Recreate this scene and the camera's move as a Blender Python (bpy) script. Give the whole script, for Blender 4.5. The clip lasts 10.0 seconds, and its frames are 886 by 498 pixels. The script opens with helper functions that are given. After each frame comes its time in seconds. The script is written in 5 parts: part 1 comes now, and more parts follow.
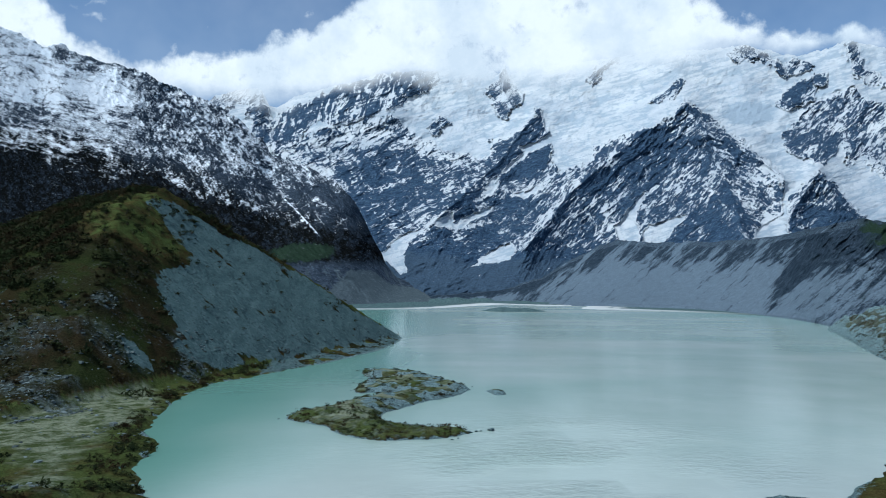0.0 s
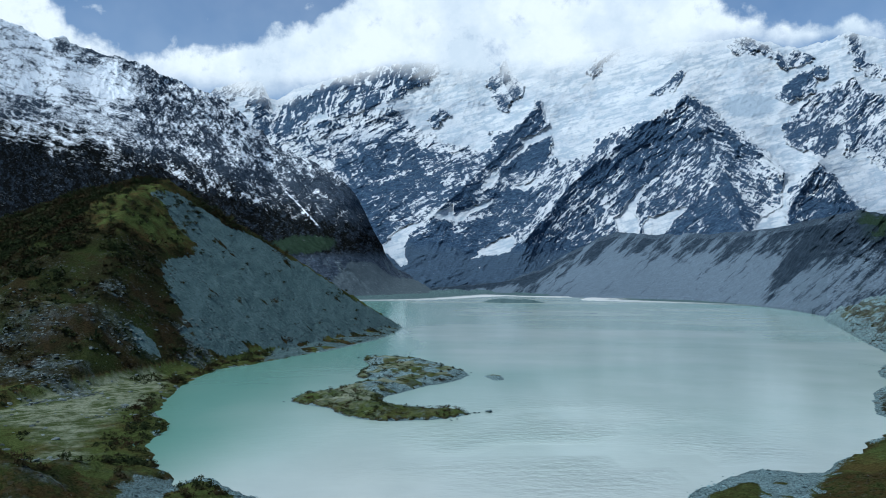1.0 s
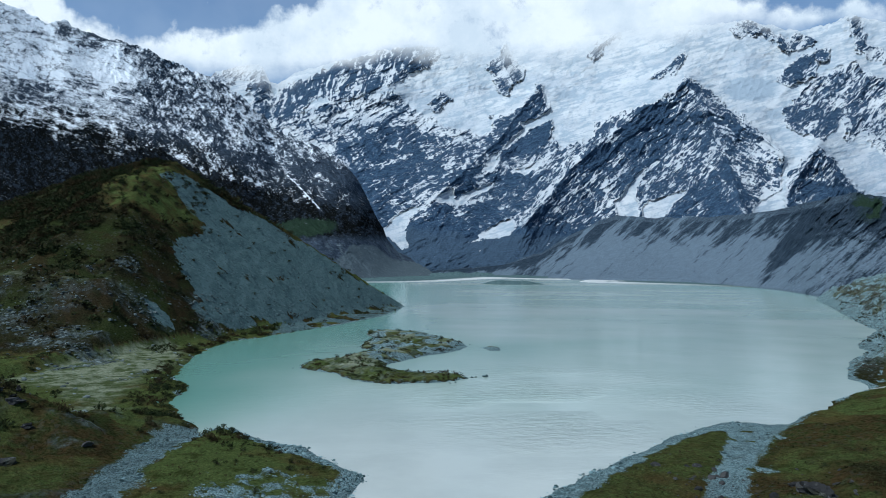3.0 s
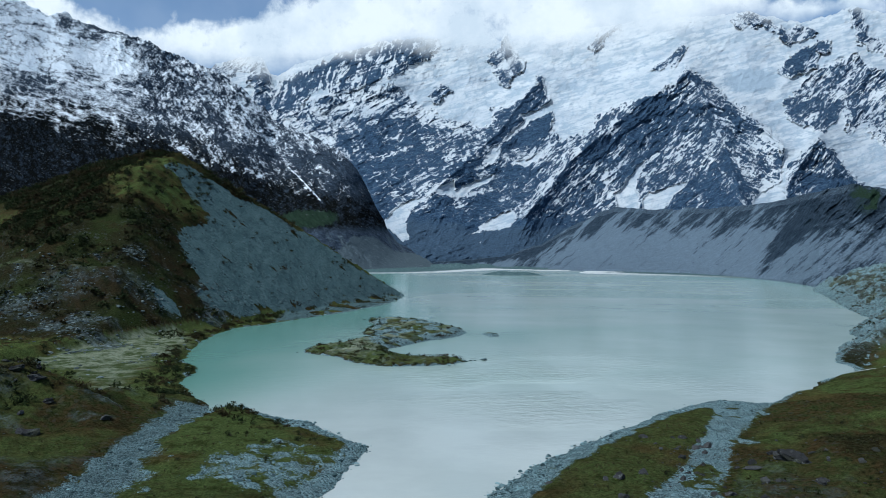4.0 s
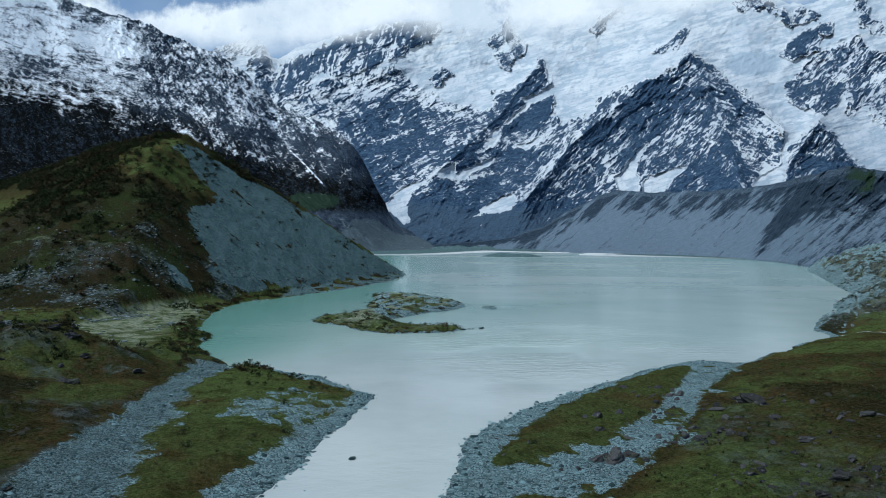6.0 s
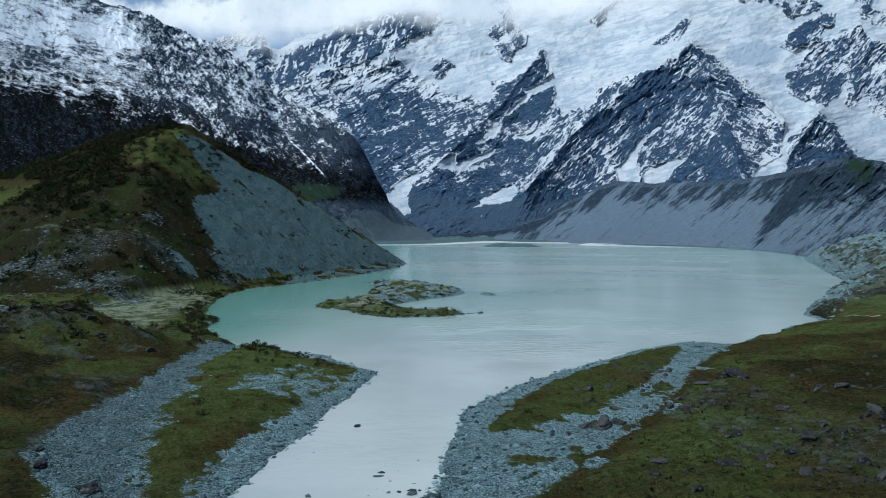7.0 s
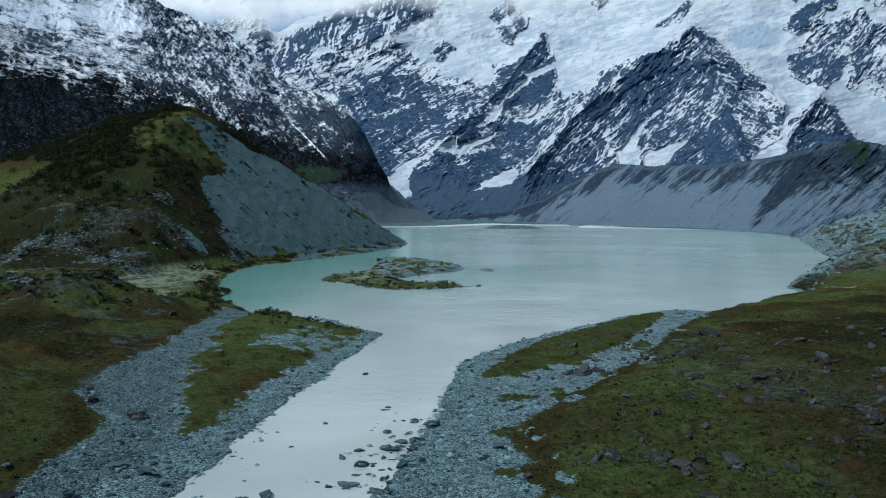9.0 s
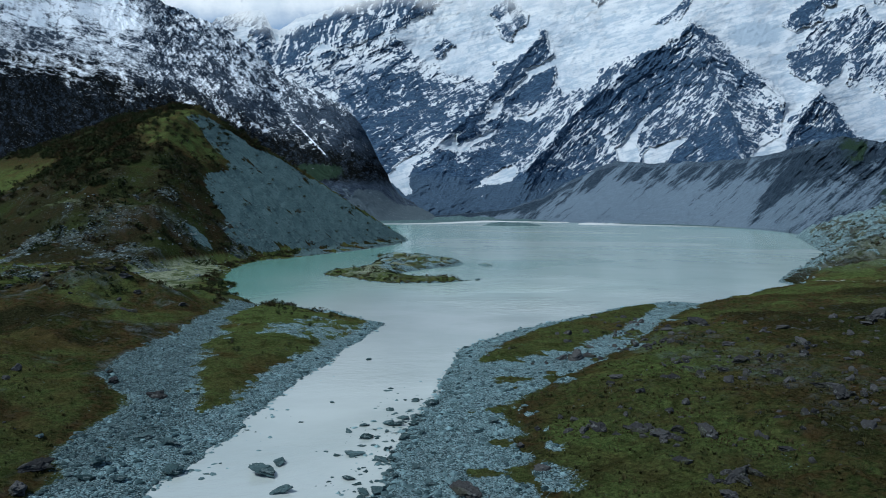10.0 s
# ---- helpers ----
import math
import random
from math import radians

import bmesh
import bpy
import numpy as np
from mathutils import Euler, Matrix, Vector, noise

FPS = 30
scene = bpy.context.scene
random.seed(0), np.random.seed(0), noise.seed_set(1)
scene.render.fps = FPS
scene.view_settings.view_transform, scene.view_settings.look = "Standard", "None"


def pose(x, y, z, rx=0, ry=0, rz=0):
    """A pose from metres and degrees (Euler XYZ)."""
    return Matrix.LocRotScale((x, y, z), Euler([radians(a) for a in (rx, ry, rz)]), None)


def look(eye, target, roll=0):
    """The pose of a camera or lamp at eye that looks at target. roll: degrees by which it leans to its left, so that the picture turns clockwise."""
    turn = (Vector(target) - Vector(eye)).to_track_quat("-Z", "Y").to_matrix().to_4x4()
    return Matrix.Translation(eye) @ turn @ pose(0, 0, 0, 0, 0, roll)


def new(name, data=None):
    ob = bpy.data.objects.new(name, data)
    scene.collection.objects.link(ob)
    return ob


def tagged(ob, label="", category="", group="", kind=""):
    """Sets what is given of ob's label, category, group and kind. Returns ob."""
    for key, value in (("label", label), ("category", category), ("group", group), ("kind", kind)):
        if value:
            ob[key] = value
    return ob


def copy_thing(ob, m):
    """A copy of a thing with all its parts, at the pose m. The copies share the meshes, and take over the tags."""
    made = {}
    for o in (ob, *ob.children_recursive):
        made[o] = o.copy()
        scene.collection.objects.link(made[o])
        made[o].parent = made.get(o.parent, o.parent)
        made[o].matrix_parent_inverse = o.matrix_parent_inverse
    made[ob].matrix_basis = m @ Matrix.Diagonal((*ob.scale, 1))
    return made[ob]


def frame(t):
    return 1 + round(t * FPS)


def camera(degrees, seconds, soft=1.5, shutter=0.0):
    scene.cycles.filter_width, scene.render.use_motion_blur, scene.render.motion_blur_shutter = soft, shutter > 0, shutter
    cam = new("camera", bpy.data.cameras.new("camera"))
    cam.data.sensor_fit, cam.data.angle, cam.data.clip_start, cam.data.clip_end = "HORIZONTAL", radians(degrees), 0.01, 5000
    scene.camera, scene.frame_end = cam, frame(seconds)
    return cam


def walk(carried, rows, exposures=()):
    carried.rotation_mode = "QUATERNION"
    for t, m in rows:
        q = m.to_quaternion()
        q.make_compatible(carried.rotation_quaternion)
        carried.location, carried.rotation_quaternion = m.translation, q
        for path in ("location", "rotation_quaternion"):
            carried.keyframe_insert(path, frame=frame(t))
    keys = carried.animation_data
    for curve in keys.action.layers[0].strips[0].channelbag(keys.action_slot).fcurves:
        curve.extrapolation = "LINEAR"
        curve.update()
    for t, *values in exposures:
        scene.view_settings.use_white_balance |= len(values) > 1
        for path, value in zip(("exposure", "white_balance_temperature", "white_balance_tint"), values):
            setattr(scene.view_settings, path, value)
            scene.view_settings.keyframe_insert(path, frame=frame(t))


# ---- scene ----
cam = camera(61.9, 10.0, soft=0.4)
PATH = [
    (0, (1.14, -165.98, 33.55), (35.80, 332.33, 55.57), 0.63),
    (0.5, (1.05, -168.87, 32.89), (35.65, 329.55, 52.47), 0.62),
    (1, (0.96, -171.74, 32.24), (35.47, 326.77, 49.27), 0.61),
    (1.5, (0.87, -174.61, 31.58), (35.29, 323.99, 45.99), 0.61),
    (2, (0.77, -177.47, 30.92), (35.08, 321.21, 42.67), 0.60),
    (2.5, (0.68, -180.32, 30.26), (34.86, 318.43, 39.35), 0.59),
    (3.2, (0.55, -184.29, 29.34), (34.53, 314.52, 34.72), 0.58),
    (4, (0.41, -188.81, 28.28), (34.14, 310.05, 29.47), 0.57),
    (4.5, (0.31, -191.61, 27.63), (33.88, 307.26, 26.19), 0.57),
    (5, (0.22, -194.41, 26.98), (33.62, 304.46, 22.88), 0.56),
    (5.5, (0.13, -197.19, 26.34), (33.35, 301.66, 19.52), 0.55),
    (6.2, (-0.00, -201.05, 25.48), (32.98, 297.74, 14.70), 0.54),
    (7, (-0.16, -205.43, 24.54), (32.57, 293.25, 9.01), 0.53),
    (7.5, (-0.25, -208.15, 24.00), (32.31, 290.44, 5.43), 0.53),
    (8, (-0.35, -210.85, 23.50), (32.06, 287.63, 1.95), 0.52),
    (8.5, (-0.45, -213.53, 23.04), (31.83, 284.83, -1.25), 0.51),
    (9, (-0.55, -216.20, 22.65), (31.60, 282.06, -3.93), 0.51),
    (9.5, (-0.65, -218.84, 22.32), (31.40, 279.34, -5.71), 0.50),
    (10, (-0.75, -221.47, 22.06), (31.21, 276.72, -6.10), 0.49),
]
walk(cam, [(t, look(eye, target, roll)) for t, eye, target, roll in PATH],
     exposures=[(0, 0.08, 5500, 3), (10, -0.02, 5500, 3)])

# ---- sky, sun and exposure ----
SUN_AZ, SUN_EL = radians(-120), radians(54)      # azimuth from +y towards +x
world = bpy.data.worlds.new("world")
scene.world = world
world.use_nodes = True
wn = world.node_tree
sky = wn.nodes.new("ShaderNodeTexSky")
sky.sky_type, sky.sun_disc = "NISHITA", False
sky.sun_elevation, sky.sun_rotation = SUN_EL, SUN_AZ
sky.altitude, sky.dust_density, sky.ozone_density = 800, 1.3, 2.0
blue = wn.nodes["Background"]
wn.links.new(sky.outputs[0], blue.inputs[0])
blue.inputs[1].default_value = 0.10
# broken cloud overhead, out of view, added as soft fill light
white, blend = wn.nodes.new("ShaderNodeBackground"), wn.nodes.new("ShaderNodeMixShader")
white.inputs[0].default_value, white.inputs[1].default_value = (0.90, 0.95, 1.0, 1), 0.22
where, split = wn.nodes.new("ShaderNodeTexCoord"), wn.nodes.new("ShaderNodeSeparateXYZ")
field, patchy, high, cover_all = (wn.nodes.new(k) for k in ("ShaderNodeTexNoise", "ShaderNodeMapRange", "ShaderNodeMapRange", "ShaderNodeMath"))
field.inputs["Scale"].default_value, field.inputs["Detail"].default_value = 2.2, 5
patchy.inputs[1].default_value, patchy.inputs[2].default_value = 0.40, 0.60
high.inputs[1].default_value, high.inputs[2].default_value = 0.42, 0.65
cover_all.operation = "MULTIPLY"
for a, b in ((where.outputs["Generated"], field.inputs["Vector"]), (where.outputs["Generated"], split.inputs[0]), (field.outputs[0], patchy.inputs[0]),
             (split.outputs["Z"], high.inputs[0]), (patchy.outputs[0], cover_all.inputs[0]), (high.outputs[0], cover_all.inputs[1]),
             (cover_all.outputs[0], blend.inputs[0]), (blue.outputs[0], blend.inputs[1]), (white.outputs[0], blend.inputs[2]),
             (blend.outputs[0], wn.nodes["World Output"].inputs[0])):
    wn.links.new(a, b)
sun = new("sun", bpy.data.lights.new("sun", "SUN"))
sun.data.energy, sun.data.angle, sun.data.color = 3.25, radians(4), (1.0, 0.97, 0.92)
sun.matrix_world = look((-300, -100, 600), (-300 - math.sin(SUN_AZ) * 500 * math.cos(SUN_EL),
                        -100 - math.cos(SUN_AZ) * 500 * math.cos(SUN_EL), 600 - 500 * math.sin(SUN_EL)))


# ---- numpy noise ----
def hash3(i, j, k, seed):
    h = (i * 374761393 + j * 668265263 + k * 2147483647 + seed * 144665) & 0xFFFFFFFF
    h = ((h ^ (h >> 13)) * 1274126177) & 0xFFFFFFFF
    h = ((h ^ (h >> 16)) * 2246822519) & 0xFFFFFFFF
    return ((h ^ (h >> 15)) & 0xFFFFFF) / 8388607.5 - 1.0


def vnoise(x, y, seed=0):
    """Smooth value noise of two coordinates, about -1 to 1."""
    x, y = np.asarray(x, float), np.asarray(y, float)
    i, j = np.floor(x).astype(np.int64), np.floor(y).astype(np.int64)
    fx, fy = x - i, y - j
    fx, fy = fx * fx * fx * (fx * (fx * 6 - 15) + 10), fy * fy * fy * (fy * (fy * 6 - 15) + 10)
    a, b = hash3(i, j, 0, seed), hash3(i + 1, j, 0, seed)
    c, d = hash3(i, j + 1, 0, seed), hash3(i + 1, j + 1, 0, seed)
    return (a + (b - a) * fx) * (1 - fy) + (c + (d - c) * fx) * fy


def fbm(x, y, octaves=5, seed=0, gain=0.5):
    total, amp, norm = 0.0, 1.0, 0.0
    for o in range(octaves):
        total = total + amp * vnoise(x * 2.03 ** o + 17.3 * o, y * 2.03 ** o - 9.1 * o, seed + o)
        norm += amp
        amp *= gain
    return total / norm


def ridged(x, y, octaves=5, seed=0, gain=0.55):
    """Sharp crests, 0 to 1."""
    total, amp, norm = 0.0, 1.0, 0.0
    for o in range(octaves):
        n = 1 - np.abs(vnoise(x * 2.07 ** o + 5.7 * o, y * 2.07 ** o + 3.3 * o, seed + o)) * 1.6
        total = total + amp * np.clip(n, 0, 1) ** 1.5
        norm += amp
        amp *= gain
    return total / norm


def smooth(a, b, x):
    t = np.clip((x - a) / (b - a), 0, 1)
    return t * t * (3 - 2 * t)


def curve(points, steps=4, closed=True):
    """Catmull-Rom curve through the control points."""
    p = np.array(points, float)
    n, out = len(p), []
    for i in range(n if closed else n - 1):
        a, b, c, d = (p[(i + k) % n] if closed else p[min(max(i + k, 0), n - 1)] for k in (-1, 0, 1, 2))
        for s in np.arange(steps) / steps:
            out.append(0.5 * (2 * b + (c - a) * s + (2 * a - 5 * b + 4 * c - d) * s * s + (3 * b - a - 3 * c + d) * s ** 3))
    return np.array(out if closed else out + [p[-1]])


def sdf(x, y, poly):
    """Signed distance to a closed outline, positive inside."""
    best, inside = np.full(x.shape, 1e18), np.zeros(x.shape, bool)
    q = np.roll(poly, -1, axis=0)
    for (ax, ay), (bx, by) in zip(poly, q):
        dx, dy = bx - ax, by - ay
        t = np.clip(((x - ax) * dx + (y - ay) * dy) / (dx * dx + dy * dy + 1e-12), 0, 1)
        best = np.minimum(best, (x - ax - t * dx) ** 2 + (y - ay - t * dy) ** 2)
        if ay != by:
            inside ^= ((ay > y) != (by > y)) & (x < dx * (y - ay) / (by - ay) + ax)
    return np.where(inside, 1, -1) * np.sqrt(best)


# ---- plan of the valley ----
WEST_SHORE = [(-24, -300), (-20, -175), (-19, -162.6), (-17.8, -159), (-16.8, -151), (-15.3, -143.5), (-13.8, -135.4), (-11, -122),
              (-7.8, -106), (-5, -96), (-3.6, -84), (-6.3, -77), (-12.5, -67), (-19.4, -63), (-27.6, -53.5), (-31, -58), (-34, -50),
              (-41, -36), (-44, -26), (-45.5, -14), (-53, 5), (-56.5, 29), (-57.5, 43), (-56.4, 73.6), (-46, 95), (-32, 125),
              (-14.5, 164), (-1.3, 208), (8, 268), (-8, 300), (-60, 420), (-90, 560), (-52, 760), (8, 930), (70, 1140)]
EAST_SHORE = [(140, 1130), (230, 1090), (370, 1065), (452, 970), (445, 830), (410, 642), (412, 584), (400, 500), (372, 430), (335, 380),
              (289, 284), (233, 173), (206, 116), (171, 76), (158, 51), (140, 31), (120, 4), (116, -9), (112, -16), (98, -29), (74, -51),
              (63, -50), (56, -54), (45, -66), (35, -75), (27, -83), (19.3, -92), (13.3, -101), (9.2, -111), (6, -124), (4.4, -133),
              (3, -140), (1.3, -147), (-0.7, -156), (-2, -165), (-3, -180), (-8, -300)]
LAKE = curve(WEST_SHORE + EAST_SHORE, 3)
SPIT_GRASS = curve([(-31, -63.5), (-27, -58), (-16.8, -69.7), (-9.7, -73.9), (-6.5, -85), (-8.6, -98), (-12, -104), (-15.3, -118.8),
                    (-17.3, -128.9), (-19.1, -140.8), (-21.3, -146.1), (-23.5, -134.4), (-28, -118.4), (-30.7, -95.5)], 3)
EAST_PATCH = curve([(11.1, -120.8), (15, -109), (21.6, -96.5), (31.4, -84), (44.3, -70), (55, -61.5), (56, -64.5), (46, -82.5), (37, -98), (30, -106.5), (23, -113), (17, -118.5)], 3)
EAST_BANK = curve([(9, -300), (10.1, -168.7), (10.6, -161.5), (11.5, -153.9), (11.7, -144), (14.1, -139.3), (20.5, -131.2), (36.5, -108.6),
                   (41.9, -98.2), (54.3, -78.6), (66, -62), (76, -49), (98, -28), (118, -12), (180, 20), (500, -20), (500, -300)], 3)
WEST_BANK = curve([(-33, -54), (-37.3, -60), (-36.8, -76), (-36.5, -89.6), (-36.7, -107.6), (-37.6, -121.3), (-35, -132.1), (-30, -139.7),
                   (-30, -153.2), (-27.9, -160.4), (-26, -200), (-26, -300), (-400, -300), (-400, -40), (-62, -44)], 3)
STREAM_LAND = curve([(-33, -55), (-37.3, -60), (-36.5, -90), (-37.6, -121), (-35, -132), (-30, -140), (-30, -153), (-26, -180), (-26, -300),
                     (12, -300), (10, -169), (11.5, -154), (11.7, -144), (20.5, -131), (36.5, -108.6), (54.3, -78.6), (67.2, -61.6),
                     (78, -46), (40, -50), (0, -70), (-20, -50)], 3)
FOOTPATH = curve([(112, -18), (120, -27), (128, -34), (140, -42), (165, -52)], 4, closed=False)
DRY_FLAT = curve([(-88, -8), (-84, 17), (-80, 50), (-68, 60), (-61, 35), (-60, 14), (-58, -15), (-50, -42), (-56, -46), (-69, -20)], 3)
SLOPE_V = [-80, 20, 34, 45, 55, 64, 70, 82, 98, 128, 150, 180, 207, 260, 400, 900]
SLOPE_Z = [1, 3.5, 6, 10, 16, 22.5, 23.5, 27, 36, 50, 60, 72, 80, 76, 62, 60]


def hill_planes(x, y):
    """The moraine hill: its scree face, its grown front and its back."""
    px, py = x + 60, y - 85
    scree = 1.0 + 0.88 * (-0.945 * px + 0.33 * py)
    front = np.interp(y - 0.5 * np.maximum(0, -118 - x), SLOPE_V, SLOPE_Z) - 0.22 * np.maximum(0, -124 - x)
    hx, hy = x + 118, y - 205
    along, back = 0.861 * hx + 0.507 * hy, -0.507 * hx + 0.861 * hy
    crest = 80 - 0.548 * along - 0.6 * back
    return scree, front, crest


def side_channel(x, y):
    """1 on the damp gravel between the spit and the west bank."""
    return smooth(1.5, -1.5, x - np.interp(y, [-185, -165, -146, -118, -95, -63], [-27, -25.5, -21.5, -28, -30, -31])) * (x > -45) * (y > -200) * (y < -50)


def terrain(x, y):
    """Height of the ground and the weights of its covers, for arrays of places."""
    n1, n2 = fbm(x / 9, y / 9, 4, 3), fbm(x / 2.2, y / 2.2, 3, 11)
    near = np.hypot(x, y + 190) < 1700
    d = np.full(x.shape, 900.0)
    d[near] = -sdf(x[near], y[near], LAKE)
    d += n1 * 1.6 + n2 * 0.7 + (112 + 75 * np.exp(-((x - 235) / 90) ** 2)) * smooth(600, 800, y + 0.6 * np.minimum(x, 0)) * smooth(490, 400, x)
    beach = 0.9 * (1 - np.exp(-np.maximum(d, 0) / 5)) + 0.003 * np.maximum(d, 0)
    z = np.where(d > 0, beach, -3 * (1 - np.exp(np.minimum(d, 0) / 9)))
    for bx, by, rx, ry, top in ((142, 688, 38, 22, 4), (120, 1045, 75, 40, 6), (215, 1000, 50, 30, 4)):
        bar = 1 - ((x - bx) / rx) ** 2 - ((y - by) / ry) ** 2 + 0.7 * fbm(x / 18, y / 18, 4, 19)
        z = np.maximum(z, np.where(bar > 0, top * bar, -3))
    land = smooth(-0.3, 2.5, d)
    box = (np.abs(x) < 620) & (y > -320) & (y < 420)

    def zone(poly):
        out = np.full(x.shape, -300.0)
        out[box] = sdf(x[box], y[box], poly)
        return out
    e_bank, w_bank, spit, patch, flat, stones = (zone(p) for p in (EAST_BANK, WEST_BANK, SPIT_GRASS, EAST_PATCH, DRY_FLAT, STREAM_LAND))
    wob = n1 * 3.6 + n2 * 1.8
    z = z + land * 5.6 * (1 - np.exp(-np.maximum(e_bank, 0) / 32))
    z = z + land * 4.5 * (1 - np.exp(-np.maximum(w_bank, 0) / 28))
    z = z + land * 2.2 * smooth(0, 14, w_bank) * fbm(x / 13, y / 13, 3, 67)
    z = z + 4.6 * np.exp(-((x + 63) / 13) ** 2 - ((y + 67) / 8.5) ** 2)
    z = z + land * 0.5 * smooth(-1, 4, spit) + land * 0.4 * smooth(-1, 3, patch)
    east = smooth(-8, 45, y) * smooth(60, 125, x) * (1 - smooth(500, 560, y))
    rise = np.minimum(0.5 * np.maximum(d, 0), 9) + 0.30 * np.maximum(d - 18, 0)
    z = z + east * rise * (1 + 0.25 * n1)
    scree, front, crest = hill_planes(x, y)
    spur = scree - front + 5 * fbm(x / 22, y / 22, 5, 21) + 2.5 * n2
    rough = 4.2 * fbm(x / 26, y / 26, 5, 31, 0.55) * smooth(2, 14, front)
    hill = np.minimum(np.minimum(scree + 0.4 * n2, front + rough + 0.5 * n2), crest + rough * 0.6)
    inhill = smooth(0.2, 2.5, hill - z) * (x < 60) * (y > -100) * (y < 1000)
    z = np.where((x < 60) & (y > -100) & (y < 1000), np.maximum(z, hill), z)
    n3 = fbm(x / 0.8, y / 0.8, 3, 13)
    n4 = fbm(x / 4, y / 4, 4, 15)
    lumpy = smooth(2, 9, np.maximum(e_bank, w_bank))
    z = z + land * lumpy * (0.75 * fbm(x / 5.5, y / 5.5, 4, 97, 0.6) + 0.5 * ridged(x / 9, y / 7, 3, 98) - 0.2)
    soil = np.where((stones > 0) & (spit < 0) & (patch < 0), 0.35, 1.0)
    z = z + land * (0.55 * n1 + 0.22 * n2 + 0.16 * n3) * soil
    away = np.hypot(x, y + 190)
    behind = smooth(350, 2500, away) * smooth(-60, -400, y + 0.25 * np.abs(x))
    z = z + land * behind * 320 * (0.7 + 0.5 * fbm(x / 500, y / 500, 5, 41))
    side = smooth(650, 1600, np.abs(x)) * (1 - behind)
    z = z + land * side * 140
    gravel = smooth(-1.6, 1.6, stones + wob * 0.3)
    gravel *= (1 - smooth(-1.8, 1.8, spit + wob * 0.7)) * (1 - smooth(-1.3, 1.3, patch + wob * 0.35))
    strip = (x > 5) * smooth(-18, -4, e_bank) * smooth(5, 9, d) - 1.0 * smooth(-90, -82, y) * (x > 25)
    gravel = gravel * (1 - 0.9 * smooth(0.18, 0.42, n4 + 0.25 * n2 - 0.24 - 0.06 * (x < 0) + 0.30 * strip) * smooth(-2, 3, d - 3))
    gravel = np.maximum(gravel, smooth(0.25, 0.6, np.exp(-((x + 17) / 9.5) ** 2 - ((y + 95) / 8.5) ** 2) + 0.45 * n4 + 0.25 * n2) * (spit > -1) * (0.52 + 0.45 * n2 + 0.25 * n3))
    gravel = np.maximum(gravel, 0.8 * smooth(0.25, 0.5, n4 + 0.3 * n2) * smooth(5, 1, e_bank) * (e_bank > 0))
    gravel = np.maximum(gravel, smooth(3.0, 0.5, d) * (e_bank < 0) * 0.9 * np.where((x < -28) & (y > -70) & (y < 300), smooth(-0.05, 0.3, n4), 1.0))
    gravel = np.maximum(gravel, east * np.maximum(smooth(0.0, 0.3, n1 + 0.6 * n4 - 0.1), smooth(12, 4, d + 8 * n4)))
    rim = np.interp(z, [0, 10, 20, 36, 40, 46, 57, 67], [-25, -21, -19, -14, -21, -21, -10, -3])
    brow = crest - scree + 7 * fbm(x / 9, y / 9, 4, 93) - 4 - 12 * smooth(46, 60, z)
    screew = smooth(2.5, -2.5, spur - rim) * inhill * smooth(-1.5, 2.5, brow)
    screew = screew * (1 - smooth(0.1, 0.5, fbm(x / 9, y / 9, 4, 91) + (0.55 - 0.42 * smooth(-50, -32, x)) * smooth(9, 1, z) - 0.3))
    toe = smooth(-52, -38, x) * (x < 30) * smooth(75, 95, y) * (y < 310) * smooth(0.2, 1.2, d) * smooth(10, 6, z) * (1 - smooth(0.0, 0.25, fbm(x / 8, y / 8, 4, 95) - 0.05))
    screew = np.maximum(screew, toe)
    rocks = smooth(0.16, 0.4, fbm(x / 16 + 40, y / 16, 4, 51) + 0.25 * smooth(85, 30, np.hypot(x + 100, y - 42)) - 0.25) * (x < -60) * (z < 30)
    heaps = np.exp(-((x + 104) / 13) ** 2 - ((y - 56) / 9) ** 2) + np.exp(-((x + 82) / 10) ** 2 - ((y - 64) / 8) ** 2)
    rocks = np.maximum(rocks, 0.40 * smooth(0.3, 0.65, heaps + 0.5 * n4 - 0.1))
    screew = np.maximum(screew, smooth(0.45, 0.75, np.exp(-((x + 77) / 6) ** 2 - ((y - 69) / 6) ** 2) + 0.35 * n4))
    rocks = np.maximum(rocks, east * (0.75 + 0.5 * n1))
    belt = np.exp(-((x - 42 + 0.1 * (y + 125)) / 10) ** 2) * smooth(-70, -98, y) * smooth(-172, -150, y)
    rocks = np.maximum(rocks, 0.30 * smooth(0.35, 0.8, belt + 0.9 * n4 - 0.15) * (e_bank > 2))
    rocks = np.maximum(rocks, 0.6 * smooth(0.05, 0.3, n1 + 0.6 * np.exp(-((x + 62) / 13) ** 2 - ((y + 72) / 9) ** 2) - 0.25) * (w_bank > 0))
    pale = 0.9 * smooth(-3, 3, flat + wob * 1.5) * smooth(3.4, 2.2, z)
    bench = y - 0.5 * np.maximum(0, -118 - x) - 67 + 3 * n1
    pale = np.maximum(pale, 0.38 * smooth(4, 1.5, np.abs(bench)) * (x < -84) * smooth(-0.2, 0.2, n4 + 0.1))
    track = np.full(x.shape, 1e9)
    for (ax, ay), (bx, by) in zip(FOOTPATH, FOOTPATH[1:]):
        t = np.clip(((x - ax) * (bx - ax) + (y - ay) * (by - ay)) / ((bx - ax) ** 2 + (by - ay) ** 2 + 1e-9), 0, 1)
        track = np.minimum(track, np.hypot(x - ax - t * (bx - ax), y - ay - t * (by - ay)))
